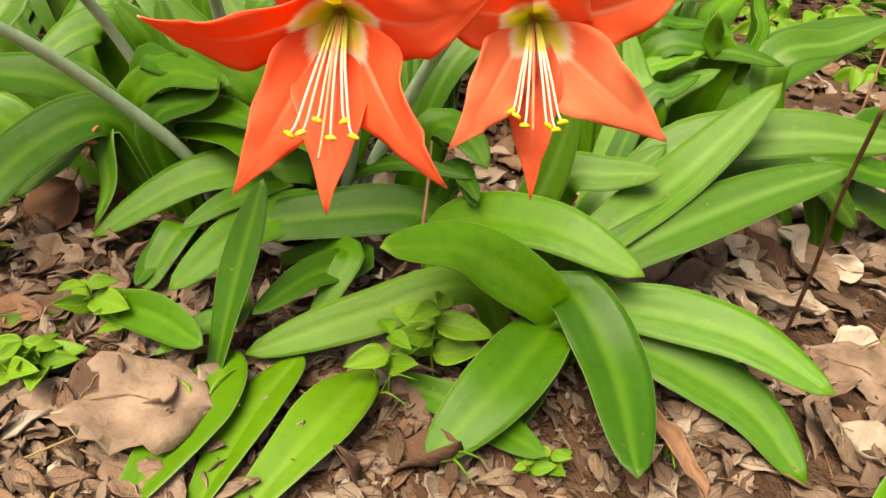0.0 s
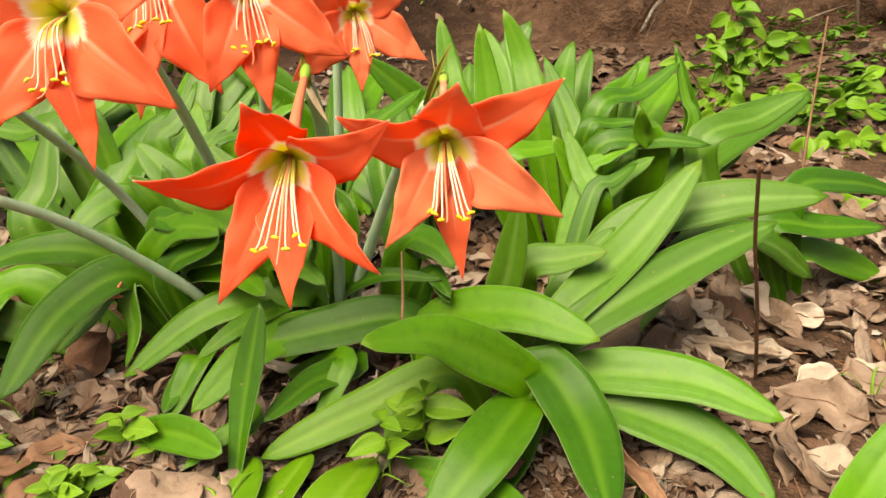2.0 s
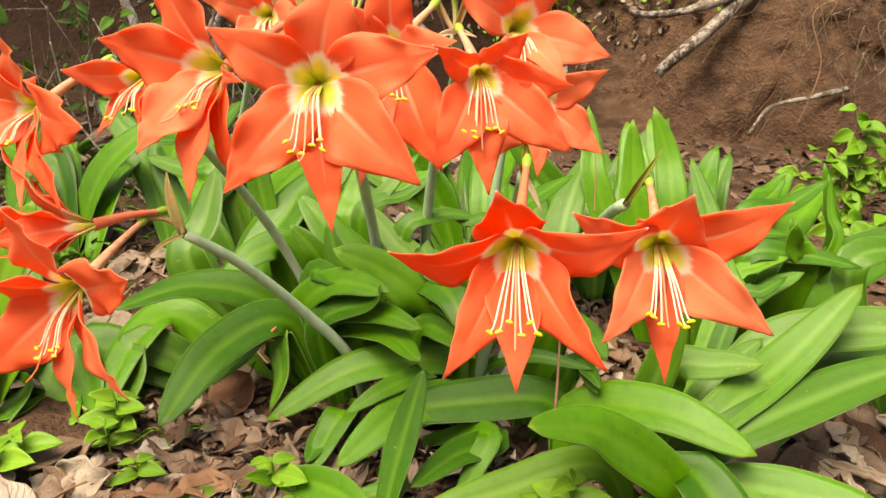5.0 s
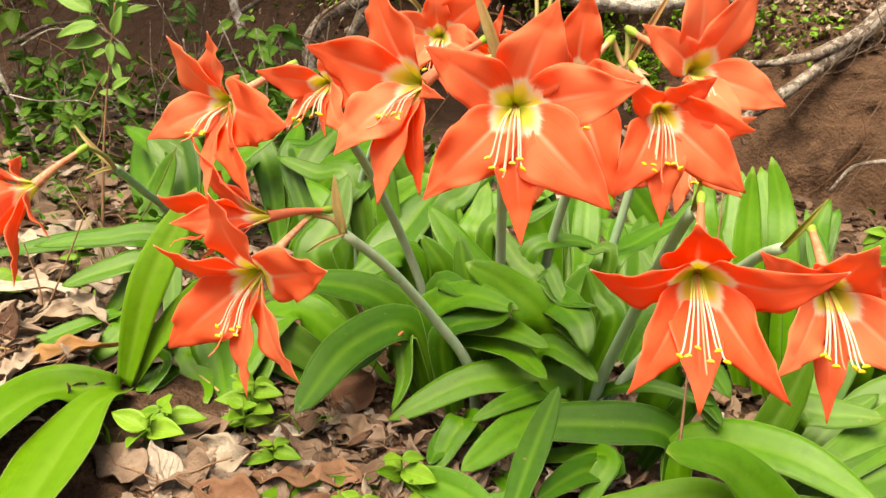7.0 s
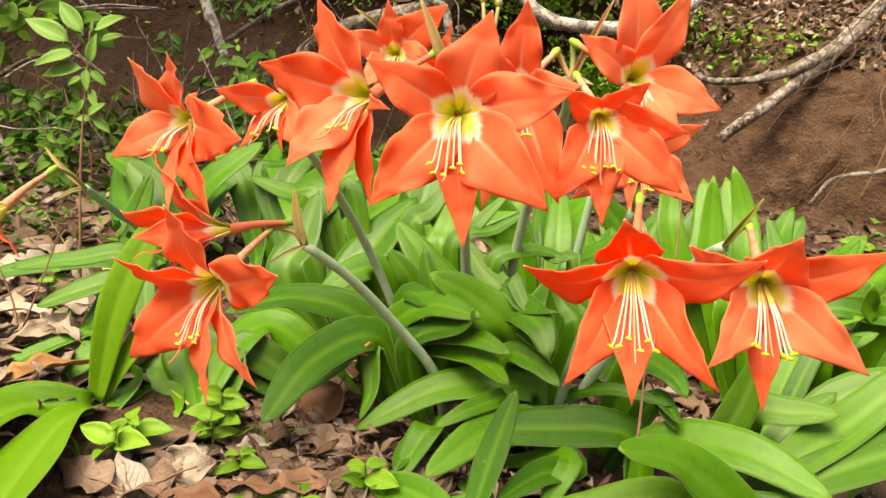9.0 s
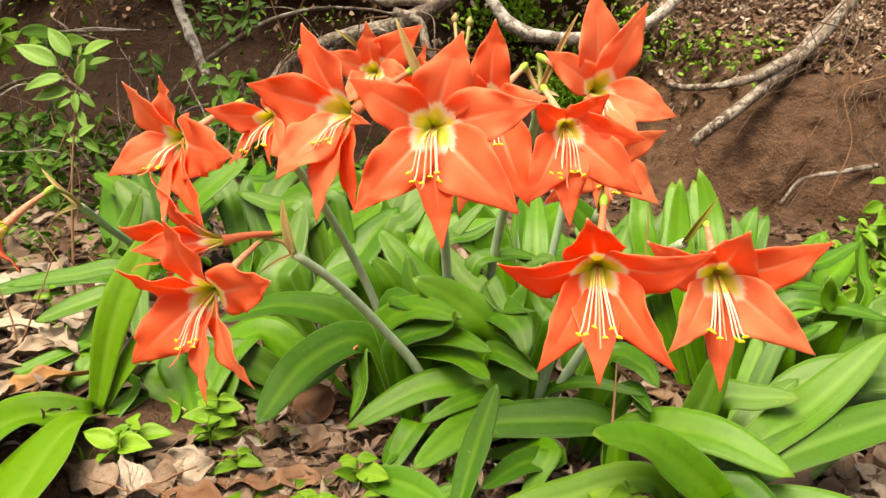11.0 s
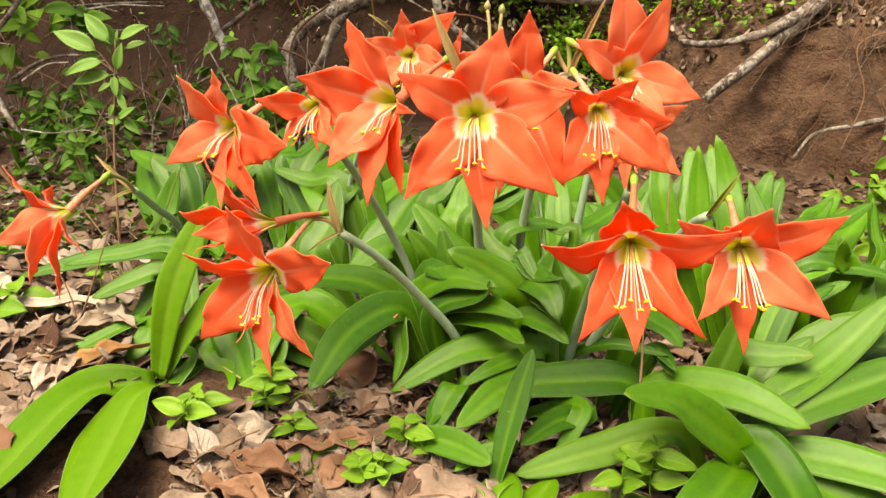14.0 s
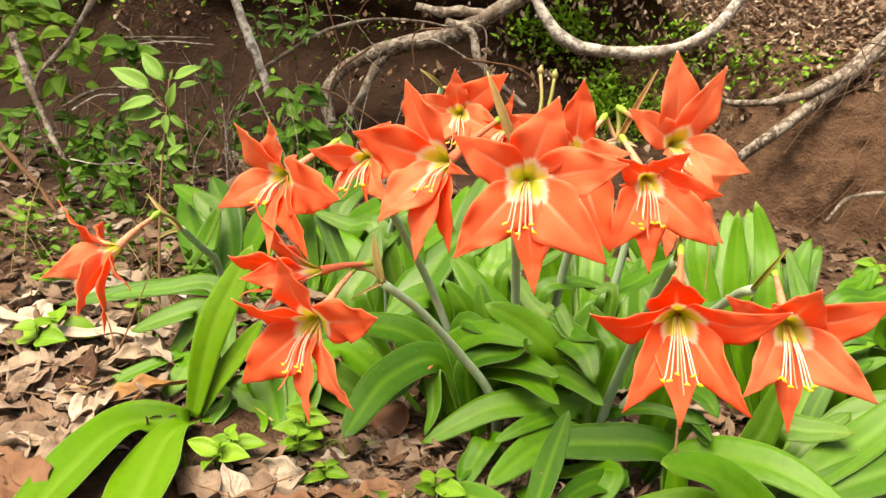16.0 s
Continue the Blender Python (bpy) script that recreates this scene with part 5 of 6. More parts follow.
def weed(at, height, pairs, size, seed, mat=None, label="small bright green weed with ovate leaves", lean=0.25, slim=0.66):
    """A low herb: a soft stem with crossed pairs of egg-shaped leaves."""
    rnd = random.Random(seed)
    top = Vector(at)
    foot = Vector((top.x + rnd.uniform(-0.01, 0.01), top.y + 0.01, ground_z(top.x, top.y + 0.01)))
    top.z = max(top.z, foot.z + height)
    ob = tagged(new("weed"), label, "weed", "small weeds")
    ob.location = foot
    bm = bmesh.new()
    line = tube(bm, [Vector((0, 0, -0.004)), (top - foot) * 0.5 + Vector((rnd.uniform(-0.006, 0.006), 0, 0)), top - foot], lambda s: 0.0014 - 0.0006 * s, 6, 12)
    part("stem", bm, WEED, ob)
    for k in range(pairs):
        s = 0.35 + 0.65 * (k + 1) / pairs
        c = line[min(11, int(s * 11))]
        for half in (0, 1):
            az = 90 * k + 180 * half + rnd.uniform(-25, 25) + seed * 37
            ln = size * rnd.uniform(1.0, 1.4) * (0.55 + 0.45 * math.sin(math.pi * min(1, s * 0.75)))
            if k == pairs - 1:
                ln *= 0.75
            bm = bmesh.new()
            grid = ovate(ln, ln * slim, 0.35, rnd.uniform(0.05, 0.4), 0.12, 0.05, 9, 7, seed=seed + k)
            sheet(bm, grid, 0.0005)
            m = turned(c, (math.cos(radians(az)), 0.8 * math.sin(radians(az)), rnd.uniform(0.0, 0.45)), (rnd.uniform(-0.35, 0.35), -0.8, 0.8))
            bmesh.ops.transform(bm, verts=bm.verts, matrix=m)
            part("leaf", bm, mat or WEED, ob)
    return ob


weed((-0.166, 0.655, 0.177), 0.045, 3, 0.034, 1)
weed((-0.146, 0.645, 0.155), 0.025, 3, 0.020, 2)
weed((0.101, 0.63, 0.146), 0.040, 3, 0.034, 3)
weed((0.141, 0.655, 0.159), 0.050, 4, 0.038, 4)
weed((-0.191, 0.59, 0.138), 0.035, 3, 0.030, 5)
weed((-0.201, 0.57, 0.135), 0.035, 3, 0.030, 6)
weed((-0.43, 0.6, 0.17), 0.045, 3, 0.036, 7)
weed((-0.432, 0.63, 0.172), 0.040, 3, 0.034, 8)
weed((-0.353, 0.69, 0.214), 0.060, 4, 0.034, 9)
weed((-0.356, 0.67, 0.189), 0.040, 3, 0.030, 10)
weed((-0.306, 0.64, 0.158), 0.030, 3, 0.026, 11)
weed((-0.177, 0.58, 0.151), 0.030, 3, 0.028, 12)
weed((0.234, 0.58, 0.064), 0.020, 3, 0.020, 13)
weed((-0.822, 0.76, 0.174), 0.045, 2, 0.046, 14, label="low weed with round green leaves", slim=0.95)
weed((-0.813, 0.8, 0.18), 0.045, 2, 0.044, 15, label="low weed with round green leaves", slim=0.95)
weed((-0.948, 0.95, 0.264), 0.060, 3, 0.030, 16)
weed((-1.167, 1.15, 0.308), 0.090, 4, 0.034, 17)
weed((-0.75, 0.92, 0.323), 0.050, 3, 0.022, 18)
weed((0.213, 0.57, 0.061), 0.020, 2, 0.018, 19)


def leaf_on(plant, base, way, face, length, slim, mat, seed, droop=0.15):
    """One oval leaf on its short stalk."""
    bm = bmesh.new()
    m = turned(Vector(base), way, face)
    grid = ovate(length, length * slim, 0.3, droop, 0.12, 0.05, 9, 7, seed=seed)
    for row in grid:
        for v in row:
            v.y += length * 0.10
    sheet(bm, grid, 0.0006)
    tube(bm, [Vector((0, 0, 0)), Vector((0, length * 0.06, 0.001)), Vector((0, length * 0.14, 0))], 0.0007, 5, 4)
    bmesh.ops.transform(bm, verts=bm.verts, matrix=m)
    return part("leaf", bm, mat, plant)


def whorled_shoot(top, foot, size, label, mat):
    """An upright shoot with a whorl of long leaves at its head and sparse ones below."""
    rnd = random.Random(21)
    top, foot = Vector(top), Vector(foot)
    shoot_z = foot.z - ground_z(foot.x, foot.y)
    foot.z -= shoot_z
    ob = tagged(new("shrub"), label, "shrub", "undergrowth")
    ob.location = foot
    bm = bmesh.new()
    rise = top - foot
    line = tube(bm, [Vector((0, 0, -0.01)), rise * 0.5 + Vector((-0.008, 0, 0)), rise], lambda s: 0.0028 - 0.0016 * s, 7, 30)
    part("stem", bm, TWIG, ob)
    # each leaf: offset and height of its base, its slope and its length, in millimetres and degrees
    for k, (off, high, angle, long) in enumerate(((0, 212, 130, 64), (-26, 200, 151, 75), (-26, 198, -161, 54), (-13, 186, -163, 61), (-3, 162, -171, 60), (12, 220, 21, 54), (14, 208, 19, 33), (5, 220, 78, 16), (5, 166, 72, 42), (1, 161, -80, 33), (12, 157, -41, 30), (6, 131, -66, 33), (8, 82, 31, 35), (16, 85, -42, 35), (5, 78, 172, 29), (-9, 201, 123, 12), (1, 145, -158, 25), (3, 111, -124, 23))):
        a = radians(angle)
        leaf_on(ob, Vector((off / 1000, rnd.uniform(-0.012, 0.012), high / 1000 + shoot_z)), (math.cos(a), rnd.uniform(-0.3, 0.1), math.sin(a)), (rnd.uniform(-0.3, 0.3), -1.0, 0.45), long / 1000 * size, 0.46, mat, 210 + k)
    bm = bmesh.new()
    tube(bm, [Vector((-0.001, 0, 0.168 + shoot_z)), Vector((-0.028, 0, 0.201 + shoot_z))], 0.0012, 6, 6)
    part("stem", bm, TWIG, ob)
    return ob


def vine(label, size, seed, *paths, mat=None, slim=0.72, gap=0.75, name="vine"):
    """Thin wandering stems with alternate drooping leaves."""
    rnd = random.Random(seed)
    base = Vector(paths[0][0])
    ob = tagged(new(name), label, "undergrowth", "undergrowth")
    ob.location = base
    for path in paths:
        pts = [Vector(v) - base for v in path]
        length = sum((b - a).length for a, b in zip(pts, pts[1:]))
        n = max(8, int(length / (size * gap)))
        bm = bmesh.new()
        line = tube(bm, pts, lambda s: 0.0032 - 0.0018 * s, 6, n * 2)
        part("stem", bm, TWIG, ob)
        for k in range(n * 2):
            if rnd.random() < 0.15:
                continue
            side = 1 if k % 2 else -1
            way = (side * rnd.uniform(0.2, 1.0), rnd.uniform(-0.9, 0.3), rnd.uniform(-0.9, 0.35))
            at = line[k] + Vector((rnd.gauss(0, 0.4), rnd.gauss(0, 0.5), rnd.gauss(0, 0.4))) * size * 0.3
            leaf_on(ob, at, way, (rnd.gauss(0, 0.3), -1.0 + rnd.gauss(0, 0.3), 0.5), size * rnd.uniform(0.55, 1.25), slim * rnd.uniform(0.85, 1.15), mat or BRIGHT, seed + k, rnd.uniform(0.0, 0.5))
    return ob


SPRING = soft_leaf_material("spring_leaf", (0.10, 0.26, 0.010), (0.18, 0.37, 0.025), 0.25)
SHOOT_LEAF = soft_leaf_material("shoot_leaf", (0.14, 0.31, 0.045), (0.22, 0.42, 0.085), 0.25)
BRIGHT = soft_leaf_material("bright_leaf", (0.060, 0.180, 0.012), (0.135, 0.310, 0.028), 0.3)
whorled_shoot((-0.755, 1, 0.733), (-0.759, 1, 0.511), 1.12, "upright shrub shoot with a whorl of long oval leaves", SHOOT_LEAF)
vine("leafy green vine hanging from the shade", 0.074, 24, [(-1.843, 1.75, 1.125), (-1.685, 1.75, 1.04), (-1.553, 1.75, 1.03), (-1.44, 1.75, 0.981)], [(-1.81, 1.8, 1.191), (-1.708, 1.8, 1.07), (-1.684, 1.8, 0.951), (-1.587, 1.8, 0.917)], [(-1.744, 1.6, 1.11), (-1.631, 1.62, 1.013), (-1.547, 1.65, 0.981), (-1.443, 1.68, 0.956), (-1.376, 1.7, 0.929)], [(-1.833, 1.7, 1.028), (-1.695, 1.72, 0.95), (-1.604, 1.75, 0.89), (-1.491, 1.75, 0.874)], [(-1.667, 1.7, 1.156), (-1.587, 1.72, 1.064), (-1.516, 1.74, 1.003), (-1.504, 1.74, 0.921)], [(-1.666, 1.6, 0.938), (-1.591, 1.6, 0.86), (-1.535, 1.62, 0.817)], mat=WEED)
vine("green climbing stem with broad leaves in the shade", 0.075, 25, [(-1.409, 1.8, 0.968), (-1.378, 1.8, 0.981), (-1.343, 1.8, 0.951)], [(-1.601, 1.5, 1.121), (-1.464, 1.5, 1.074), (-1.371, 1.5, 1.022)], gap=0.6)
vine("low green herb in the undergrowth", 0.045, 26, [(-1.5, 1.5, 0.649), (-1.469, 1.5, 0.716), (-1.42, 1.5, 0.753)], [(-1.314, 1.6, 0.649), (-1.341, 1.6, 0.686), (-1.329, 1.6, 0.732)], [(-1.14, 1.5, 0.657), (-1.157, 1.5, 0.692), (-1.166, 1.5, 0.721)], gap=0.6, slim=0.6)
vine("green shrub with sparse oval leaves behind the blooms", 0.060, 22, [(-0.748, 1.75, 0.585), (-0.773, 1.75, 0.708), (-0.839, 1.75, 0.8), (-0.9, 1.76, 0.864), (-0.937, 1.76, 0.84)], [(-0.761, 1.78, 0.633), (-0.715, 1.78, 0.713), (-0.676, 1.78, 0.768)], [(-0.773, 1.75, 0.708), (-0.807, 1.75, 0.816), (-0.768, 1.75, 0.871)], [(-0.768, 1.8, 0.619), (-0.822, 1.8, 0.697), (-0.866, 1.8, 0.744)], [(-0.735, 1.8, 0.62), (-0.773, 1.8, 0.746), (-0.793, 1.8, 0.809)], gap=0.55, slim=0.55)
vine("thin-leaved green plant in the dark hollow", 0.055, 23, [(-1.171, 2.4, 1.268), (-1.146, 2.4, 1.207), (-1.132, 2.4, 1.135)], [(-1.257, 2.4, 1.228), (-1.237, 2.4, 1.166), (-1.226, 2.4, 1.104)], [(-1.42, 2.4, 1.084), (-1.406, 2.4, 1.021), (-1.392, 2.4, 0.948)], [(-1.062, 2.4, 1.277), (-1.049, 2.4, 1.226), (-1.058, 2.4, 1.165)], slim=0.4, gap=0.8, mat=SHRUB)
vine("green shrub with broad leaves at the foot of the bank", 0.070, 28, [(0.945, 1.85, 0.246), (0.959, 1.85, 0.299), (0.953, 1.85, 0.343)], [(1.04, 1.8, 0.164), (1.028, 1.8, 0.244), (1.054, 1.8, 0.281), (1.091, 1.8, 0.265)], [(0.773, 1.85, 0.232), (0.788, 1.85, 0.299), (0.822, 1.85, 0.33)], slim=0.7, gap=1.1, mat=SPRING)
vine("green shrub with broad leaves beside the litter", 0.070, 30, [(0.986, 1.6, 0.13), (1, 1.6, 0.181), (1.035, 1.6, 0.216), (1.091, 1.6, 0.225)], [(0.987, 1.6, 0.148), (0.966, 1.6, 0.197), (0.912, 1.6, 0.24), (0.879, 1.6, 0.256)], [(1.009, 1.6, 0.133), (1.055, 1.6, 0.161), (1.123, 1.6, 0.163)], slim=0.8, gap=0.85, mat=SPRING)
vine("low green herb beside the litter", 0.050, 31, [(0.816, 1.35, 0.136), (0.845, 1.35, 0.147), (0.884, 1.35, 0.136)], [(0.836, 1.7, 0.295), (0.863, 1.7, 0.339), (0.899, 1.7, 0.357)], [(1.115, 1.9, 0.304), (1.129, 1.9, 0.328), (1.156, 1.9, 0.33)], slim=0.8, gap=0.6, mat=SPRING)
vine("bright green shrub beside the litter", 0.052, 32, [(0.803, 1.95, 0.264), (0.848, 1.95, 0.381), (0.891, 1.95, 0.461), (0.933, 1.95, 0.492), (1.001, 1.95, 0.511)], [(0.848, 1.95, 0.381), (0.833, 1.95, 0.452), (0.81, 1.95, 0.496)], [(0.87, 1.95, 0.428), (0.946, 1.95, 0.453), (1.03, 1.95, 0.443)], [(0.891, 1.95, 0.461), (0.882, 1.95, 0.538), (0.88, 1.95, 0.59)], [(0.804, 1.95, 0.292), (0.768, 1.95, 0.402), (0.723, 1.95, 0.457)], [(0.807, 1.95, 0.306), (0.854, 1.95, 0.357), (0.886, 1.95, 0.368)], [(0.876, 1.95, 0.421), (0.911, 1.95, 0.432), (0.979, 1.95, 0.426)], slim=0.72, gap=0.95, mat=SPRING)

# leafy herbs standing through the undergrowth
rnd = random.Random(310)
for k in range(9):
    x, y = rnd.uniform(-1.75, -0.72), rnd.uniform(1.35, 2.25)
    h = rnd.uniform(0.10, 0.26)
    a = Vector((x, y, ground_z(x, y) - 0.005))
    paths = []
    for n in range(3):
        b = a + Vector((rnd.uniform(-0.45, 0.45) * h, rnd.uniform(-0.3, 0.3) * h, h * rnd.uniform(0.6, 1.0)))
        paths.append([a, a.lerp(b, 0.5) + Vector((rnd.uniform(-0.12, 0.12) * h, 0, 0)), b])
    vine("bright leafy herb standing in the undergrowth", rnd.uniform(0.034, 0.055), 320 + k, *paths, slim=rnd.uniform(0.5, 0.8), gap=0.7, name="herb")

# ground cover far left and ferny growth on the bank
small = []
for k in range(4):
    bm = bmesh.new()
    sheet(bm, ovate(0.030, 0.018, 0.3, 0.2, 0.1, 0.05, 6, 5, seed=k), 0.0004)
    me = bpy.data.meshes.new("small_leaf")
    bm.to_mesh(me)
    bm.free()
    small.append(me)
places = []
for c in range(30):
    cx, cy = rnd.uniform(-2.3, -0.45), rnd.uniform(1.35, 2.5)
    h = rnd.uniform(0.04, 0.20)
    sway = rnd.uniform(-0.08, 0.08)
    for k in range(16):
        f = rnd.random()
        places.append((rnd.randrange(4), pose(cx + sway * f + rnd.gauss(0, 0.03), cy + rnd.gauss(0, 0.03), ground_z(cx, cy) + h * f + 0.008, rnd.uniform(10, 70), rnd.uniform(-30, 30), rnd.uniform(0, 360)) @ Matrix.Scale(rnd.uniform(0.7, 1.7), 4)))
for c in range(46):
    cx, cy = rnd.uniform(-1.25, -0.58), rnd.uniform(0.98, 1.5)
    h = rnd.uniform(0.02, 0.09)
    for k in range(9):
        places.append((rnd.randrange(4), pose(cx + rnd.gauss(0, 0.025), cy + rnd.gauss(0, 0.025), ground_z(cx, cy) + h * rnd.random() + 0.006, rnd.uniform(10, 60), rnd.uniform(-30, 30), rnd.uniform(0, 360)) @ Matrix.Scale(rnd.uniform(0.5, 1.1), 4)))
for c in range(34):
    cx, cy = rnd.uniform(0.9, 2.4), rnd.uniform(1.5, 2.7)
    h = rnd.uniform(0.03, 0.12)
    for k in range(16):
        places.append((rnd.randrange(4), pose(cx + rnd.gauss(0, 0.05), cy + rnd.gauss(0, 0.05), ground_z(cx, cy) + h * rnd.random() + 0.01, rnd.uniform(-20, 50), rnd.uniform(-30, 30), rnd.uniform(0, 360)) @ Matrix.Scale(rnd.uniform(0.8, 1.8), 4)))
scatter("ground_cover", small, places, BRIGHT, "low leafy green ground cover", "undergrowth")
places = []
for c, sx, sz, n in (((0.023, 2.85, 1.074), 0.055, 0.08, 520), ((0.186, 2.85, 1.032), 0.06, 0.07, 330), ((-0.244, 2.85, 1.351), 0.10, 0.05, 260), ((-0.145, 2.85, 1.372), 0.06, 0.08, 200), ((0.172, 2.85, 1.315), 0.2, 0.04, 90), ((0.488, 3, 1.273), 0.25, 0.05, 130), ((0.684, 3, 1.173), 0.2, 0.06, 130), ((0.374, 3, 1.397), 0.08, 0.04, 80), ((-1.21, 2.9, 1.387), 0.25, 0.12, 110), ((-2.289, 2.9, 1.297), 0.6, 0.2, 160)):
    for k in range(n):
        x, z = rnd.gauss(c[0], sx), rnd.gauss(c[2], sz)
        places.append((rnd.randrange(4), pose(x, bank_y(x, z) - rnd.uniform(0.02, 0.08), z, rnd.uniform(10, 80), rnd.uniform(-40, 40), rnd.uniform(0, 360)) @ Matrix.Scale(rnd.uniform(0.6, 1.3), 4)))
scatter("bank_greenery", small, places, WEED, "small green plants growing on the earth bank", "undergrowth")


def limb(name, label, category, mat, radius, *pts, taper=0.5, wobble=0.15, group="roots on the bank", sides=10):
    """A bare root or branch with an uneven girth."""
    bm = bmesh.new()
    ph = (pts[0][0] * 7 + pts[0][2] * 3) % 6
    tube(bm, pts, lambda s: radius * (1 - taper * s) * (1 + wobble * math.sin(17 * s + ph) * math.sin(7.3 * s)), sides, 40)
    for v in bm.verts:
        v.co += Vector((1, 1, 1)) * noise.noise(v.co * 18) * radius * 0.22
    return tagged(part(name, bm, mat), label, category, group)


# an unseen limb and its foliage, added overhead to keep the hollow in shade
limb("branch", "unseen grey limb added to carry the shading foliage", "branch", ROOT, 0.05, (-4.2, 2.9, 0.9), (-3.6, 2.0, 1.9), (-2.6, 1.4, 2.35), (-1.6, 1.0, 2.45), (-0.8, 0.8, 2.5), group="tree limbs")
rnd = random.Random(91)
places = []
for c in range(150):
    cx, cy, cz = rnd.uniform(-3.1, -0.55), rnd.uniform(0.25, 1.95), rnd.uniform(2.1, 2.6)
    for k in range(13):
        places.append((rnd.randrange(4), pose(cx + rnd.gauss(0, 0.10), cy + rnd.gauss(0, 0.10), cz + rnd.gauss(0, 0.05), rnd.uniform(-40, 40), rnd.uniform(-40, 40), rnd.uniform(0, 360)) @ Matrix.Scale(rnd.uniform(2.2, 3.6), 4)))
scatter("tree_foliage", small, places, SHRUB, "unseen green foliage added to shade the hollow", "foliage")
rnd = random.Random(76)
limb("branch", "pale grey bare branch curving in front of the bank", "branch", PALE_ROOT, 0.026, (-0.309, 2.75, 1.509), (-0.248, 2.75, 1.356), (-0.144, 2.75, 1.222), (0.006, 2.75, 1.179), (0.233, 2.75, 1.183), (0.401, 2.75, 1.266), (0.529, 2.8, 1.444), taper=0.2)
limb("root", "thick grey-brown root crossing the earth bank", "root", ROOT, 0.036, (1.265, 3.2, 1.511), (1.077, 3.1, 1.295), (0.913, 3, 1.13), (0.715, 2.9, 0.949), (0.60, 2.86, 0.86), (0.53, 2.88, 0.80), taper=0.4)
limb("root", "grey root forking along the bank's lip", "root", ROOT, 0.026, (0.926, 2.98, 1.148), (0.796, 2.93, 1.073), (0.67, 2.9, 1.028), (0.531, 2.92, 1.017), (0.459, 3.02, 1.05), taper=0.6)
limb("root", "thin pale root on the bare earth", "root", ROOT, 0.011, (1.161, 2.8, 0.71), (1.007, 2.78, 0.68), (0.89, 2.76, 0.654), (0.813, 2.74, 0.563))
limb("root", "thick twisted root over the dark hollow", "root", ROOT, 0.040, (-0.293, 2.85, 1.452), (-0.418, 2.8, 1.351), (-0.596, 2.8, 1.258), (-0.78, 2.8, 1.223), (-0.945, 2.8, 1.173), (-1.063, 2.8, 1.108), (-1.113, 2.8, 1.01), (-1.091, 2.8, 0.905), (-1.086, 2.82, 0.779), taper=0.35)
limb("root", "forked root beside the thick twisted root", "root", ROOT, 0.024, (-0.85, 2.8, 1.2), (-0.918, 2.8, 1.104), (-0.962, 2.8, 1.011), (-1.06, 2.82, 0.874), taper=0.4)
limb("root", "short knotted root spur", "root", ROOT, 0.026, (-0.462, 2.8, 1.329), (-0.55, 2.78, 1.346), (-0.642, 2.78, 1.343), (-0.74, 2.8, 1.377), taper=0.4)
limb("root", "knotted root hanging from the bank", "root", ROOT, 0.022, (-0.617, 2.78, 1.302), (-0.512, 2.78, 1.257), (-0.478, 2.78, 1.146), (-0.393, 2.8, 1.062), (-0.289, 2.8, 0.974))
limb("branch", "thin arched bare stem before the bank", "branch", ROOT, 0.009, (-1.206, 2.4, 1.043), (-1.014, 2.4, 1.161), (-0.846, 2.4, 1.208), (-0.681, 2.4, 1.211), (-0.517, 2.4, 1.186))
limb("branch", "pale broken stick leaning on the bank", "branch", PALE_ROOT, 0.019, (-1.312, 2.3, 1.341), (-1.242, 2.28, 1.176), (-1.175, 2.26, 1.053), (-1.124, 2.25, 0.925), taper=0.25)
for k in range(64):
    x, y = rnd.uniform(-2.0, -0.55), rnd.uniform(1.35, 2.4)
    h = rnd.uniform(0.12, 0.5)
    a = Vector((x, y, ground_z(x, y) - 0.01))
    b = a + Vector((rnd.uniform(-0.6, 0.6) * h, rnd.uniform(-0.2, 0.2) * h, h))
    limb("branch", "thin bare dry stem in the undergrowth", "branch", ROOT if k % 3 else TWIG, rnd.uniform(0.0015, 0.004), a, a.lerp(b, 0.5) + Vector((rnd.uniform(-0.2, 0.2) * h, 0, 0.05 * h)), b, group="bare stems", sides=5)
for k in range(26):
    x, y = rnd.uniform(-1.15, -0.6), rnd.uniform(0.85, 1.4)
    h = rnd.uniform(0.06, 0.22)
    a = Vector((x, y, ground_z(x, y) - 0.01))
    b = a + Vector((rnd.uniform(-0.7, 0.7) * h, rnd.uniform(-0.2, 0.2) * h, h))
    limb("twig", "thin dry stem standing in the litter", "twig", TWIG if k % 3 else BRACT, rnd.uniform(0.0008, 0.0018), a, a.lerp(b, 0.5) + Vector((rnd.uniform(-0.15, 0.15) * h, 0, 0.05 * h)), b, group="dry stalks", sides=5)
limb("branch", "grey bare shrub stem in the undergrowth", "branch", ROOT, 0.010, (-1.51, 1.5, 0.943), (-1.404, 1.48, 0.75), (-1.277, 1.45, 0.564), (-1.172, 1.42, 0.427))
limb("branch", "grey bare shrub stem in the undergrowth", "branch", ROOT, 0.009, (-1.258, 1.5, 1.056), (-1.343, 1.5, 0.921), (-1.423, 1.5, 0.841), (-1.429, 1.49, 0.78))
limb("branch", "thin grey bare stem in the undergrowth", "branch", TWIG, 0.007, (-1.448, 1.4, 0.646), (-1.333, 1.38, 0.557), (-1.237, 1.36, 0.465))
limb("branch", "thin bare horizontal twig in the shade", "branch", ROOT, 0.006, (-1.809, 2.3, 1.124), (-1.58, 2.3, 1.131), (-1.38, 2.3, 1.126))
limb("branch", "thin arching twig in the undergrowth", "branch", ROOT, 0.005, (-1.43, 1.6, 0.769), (-1.328, 1.6, 0.816), (-1.21, 1.6, 0.82), (-1.126, 1.6, 0.773))
rnd = random.Random(77)
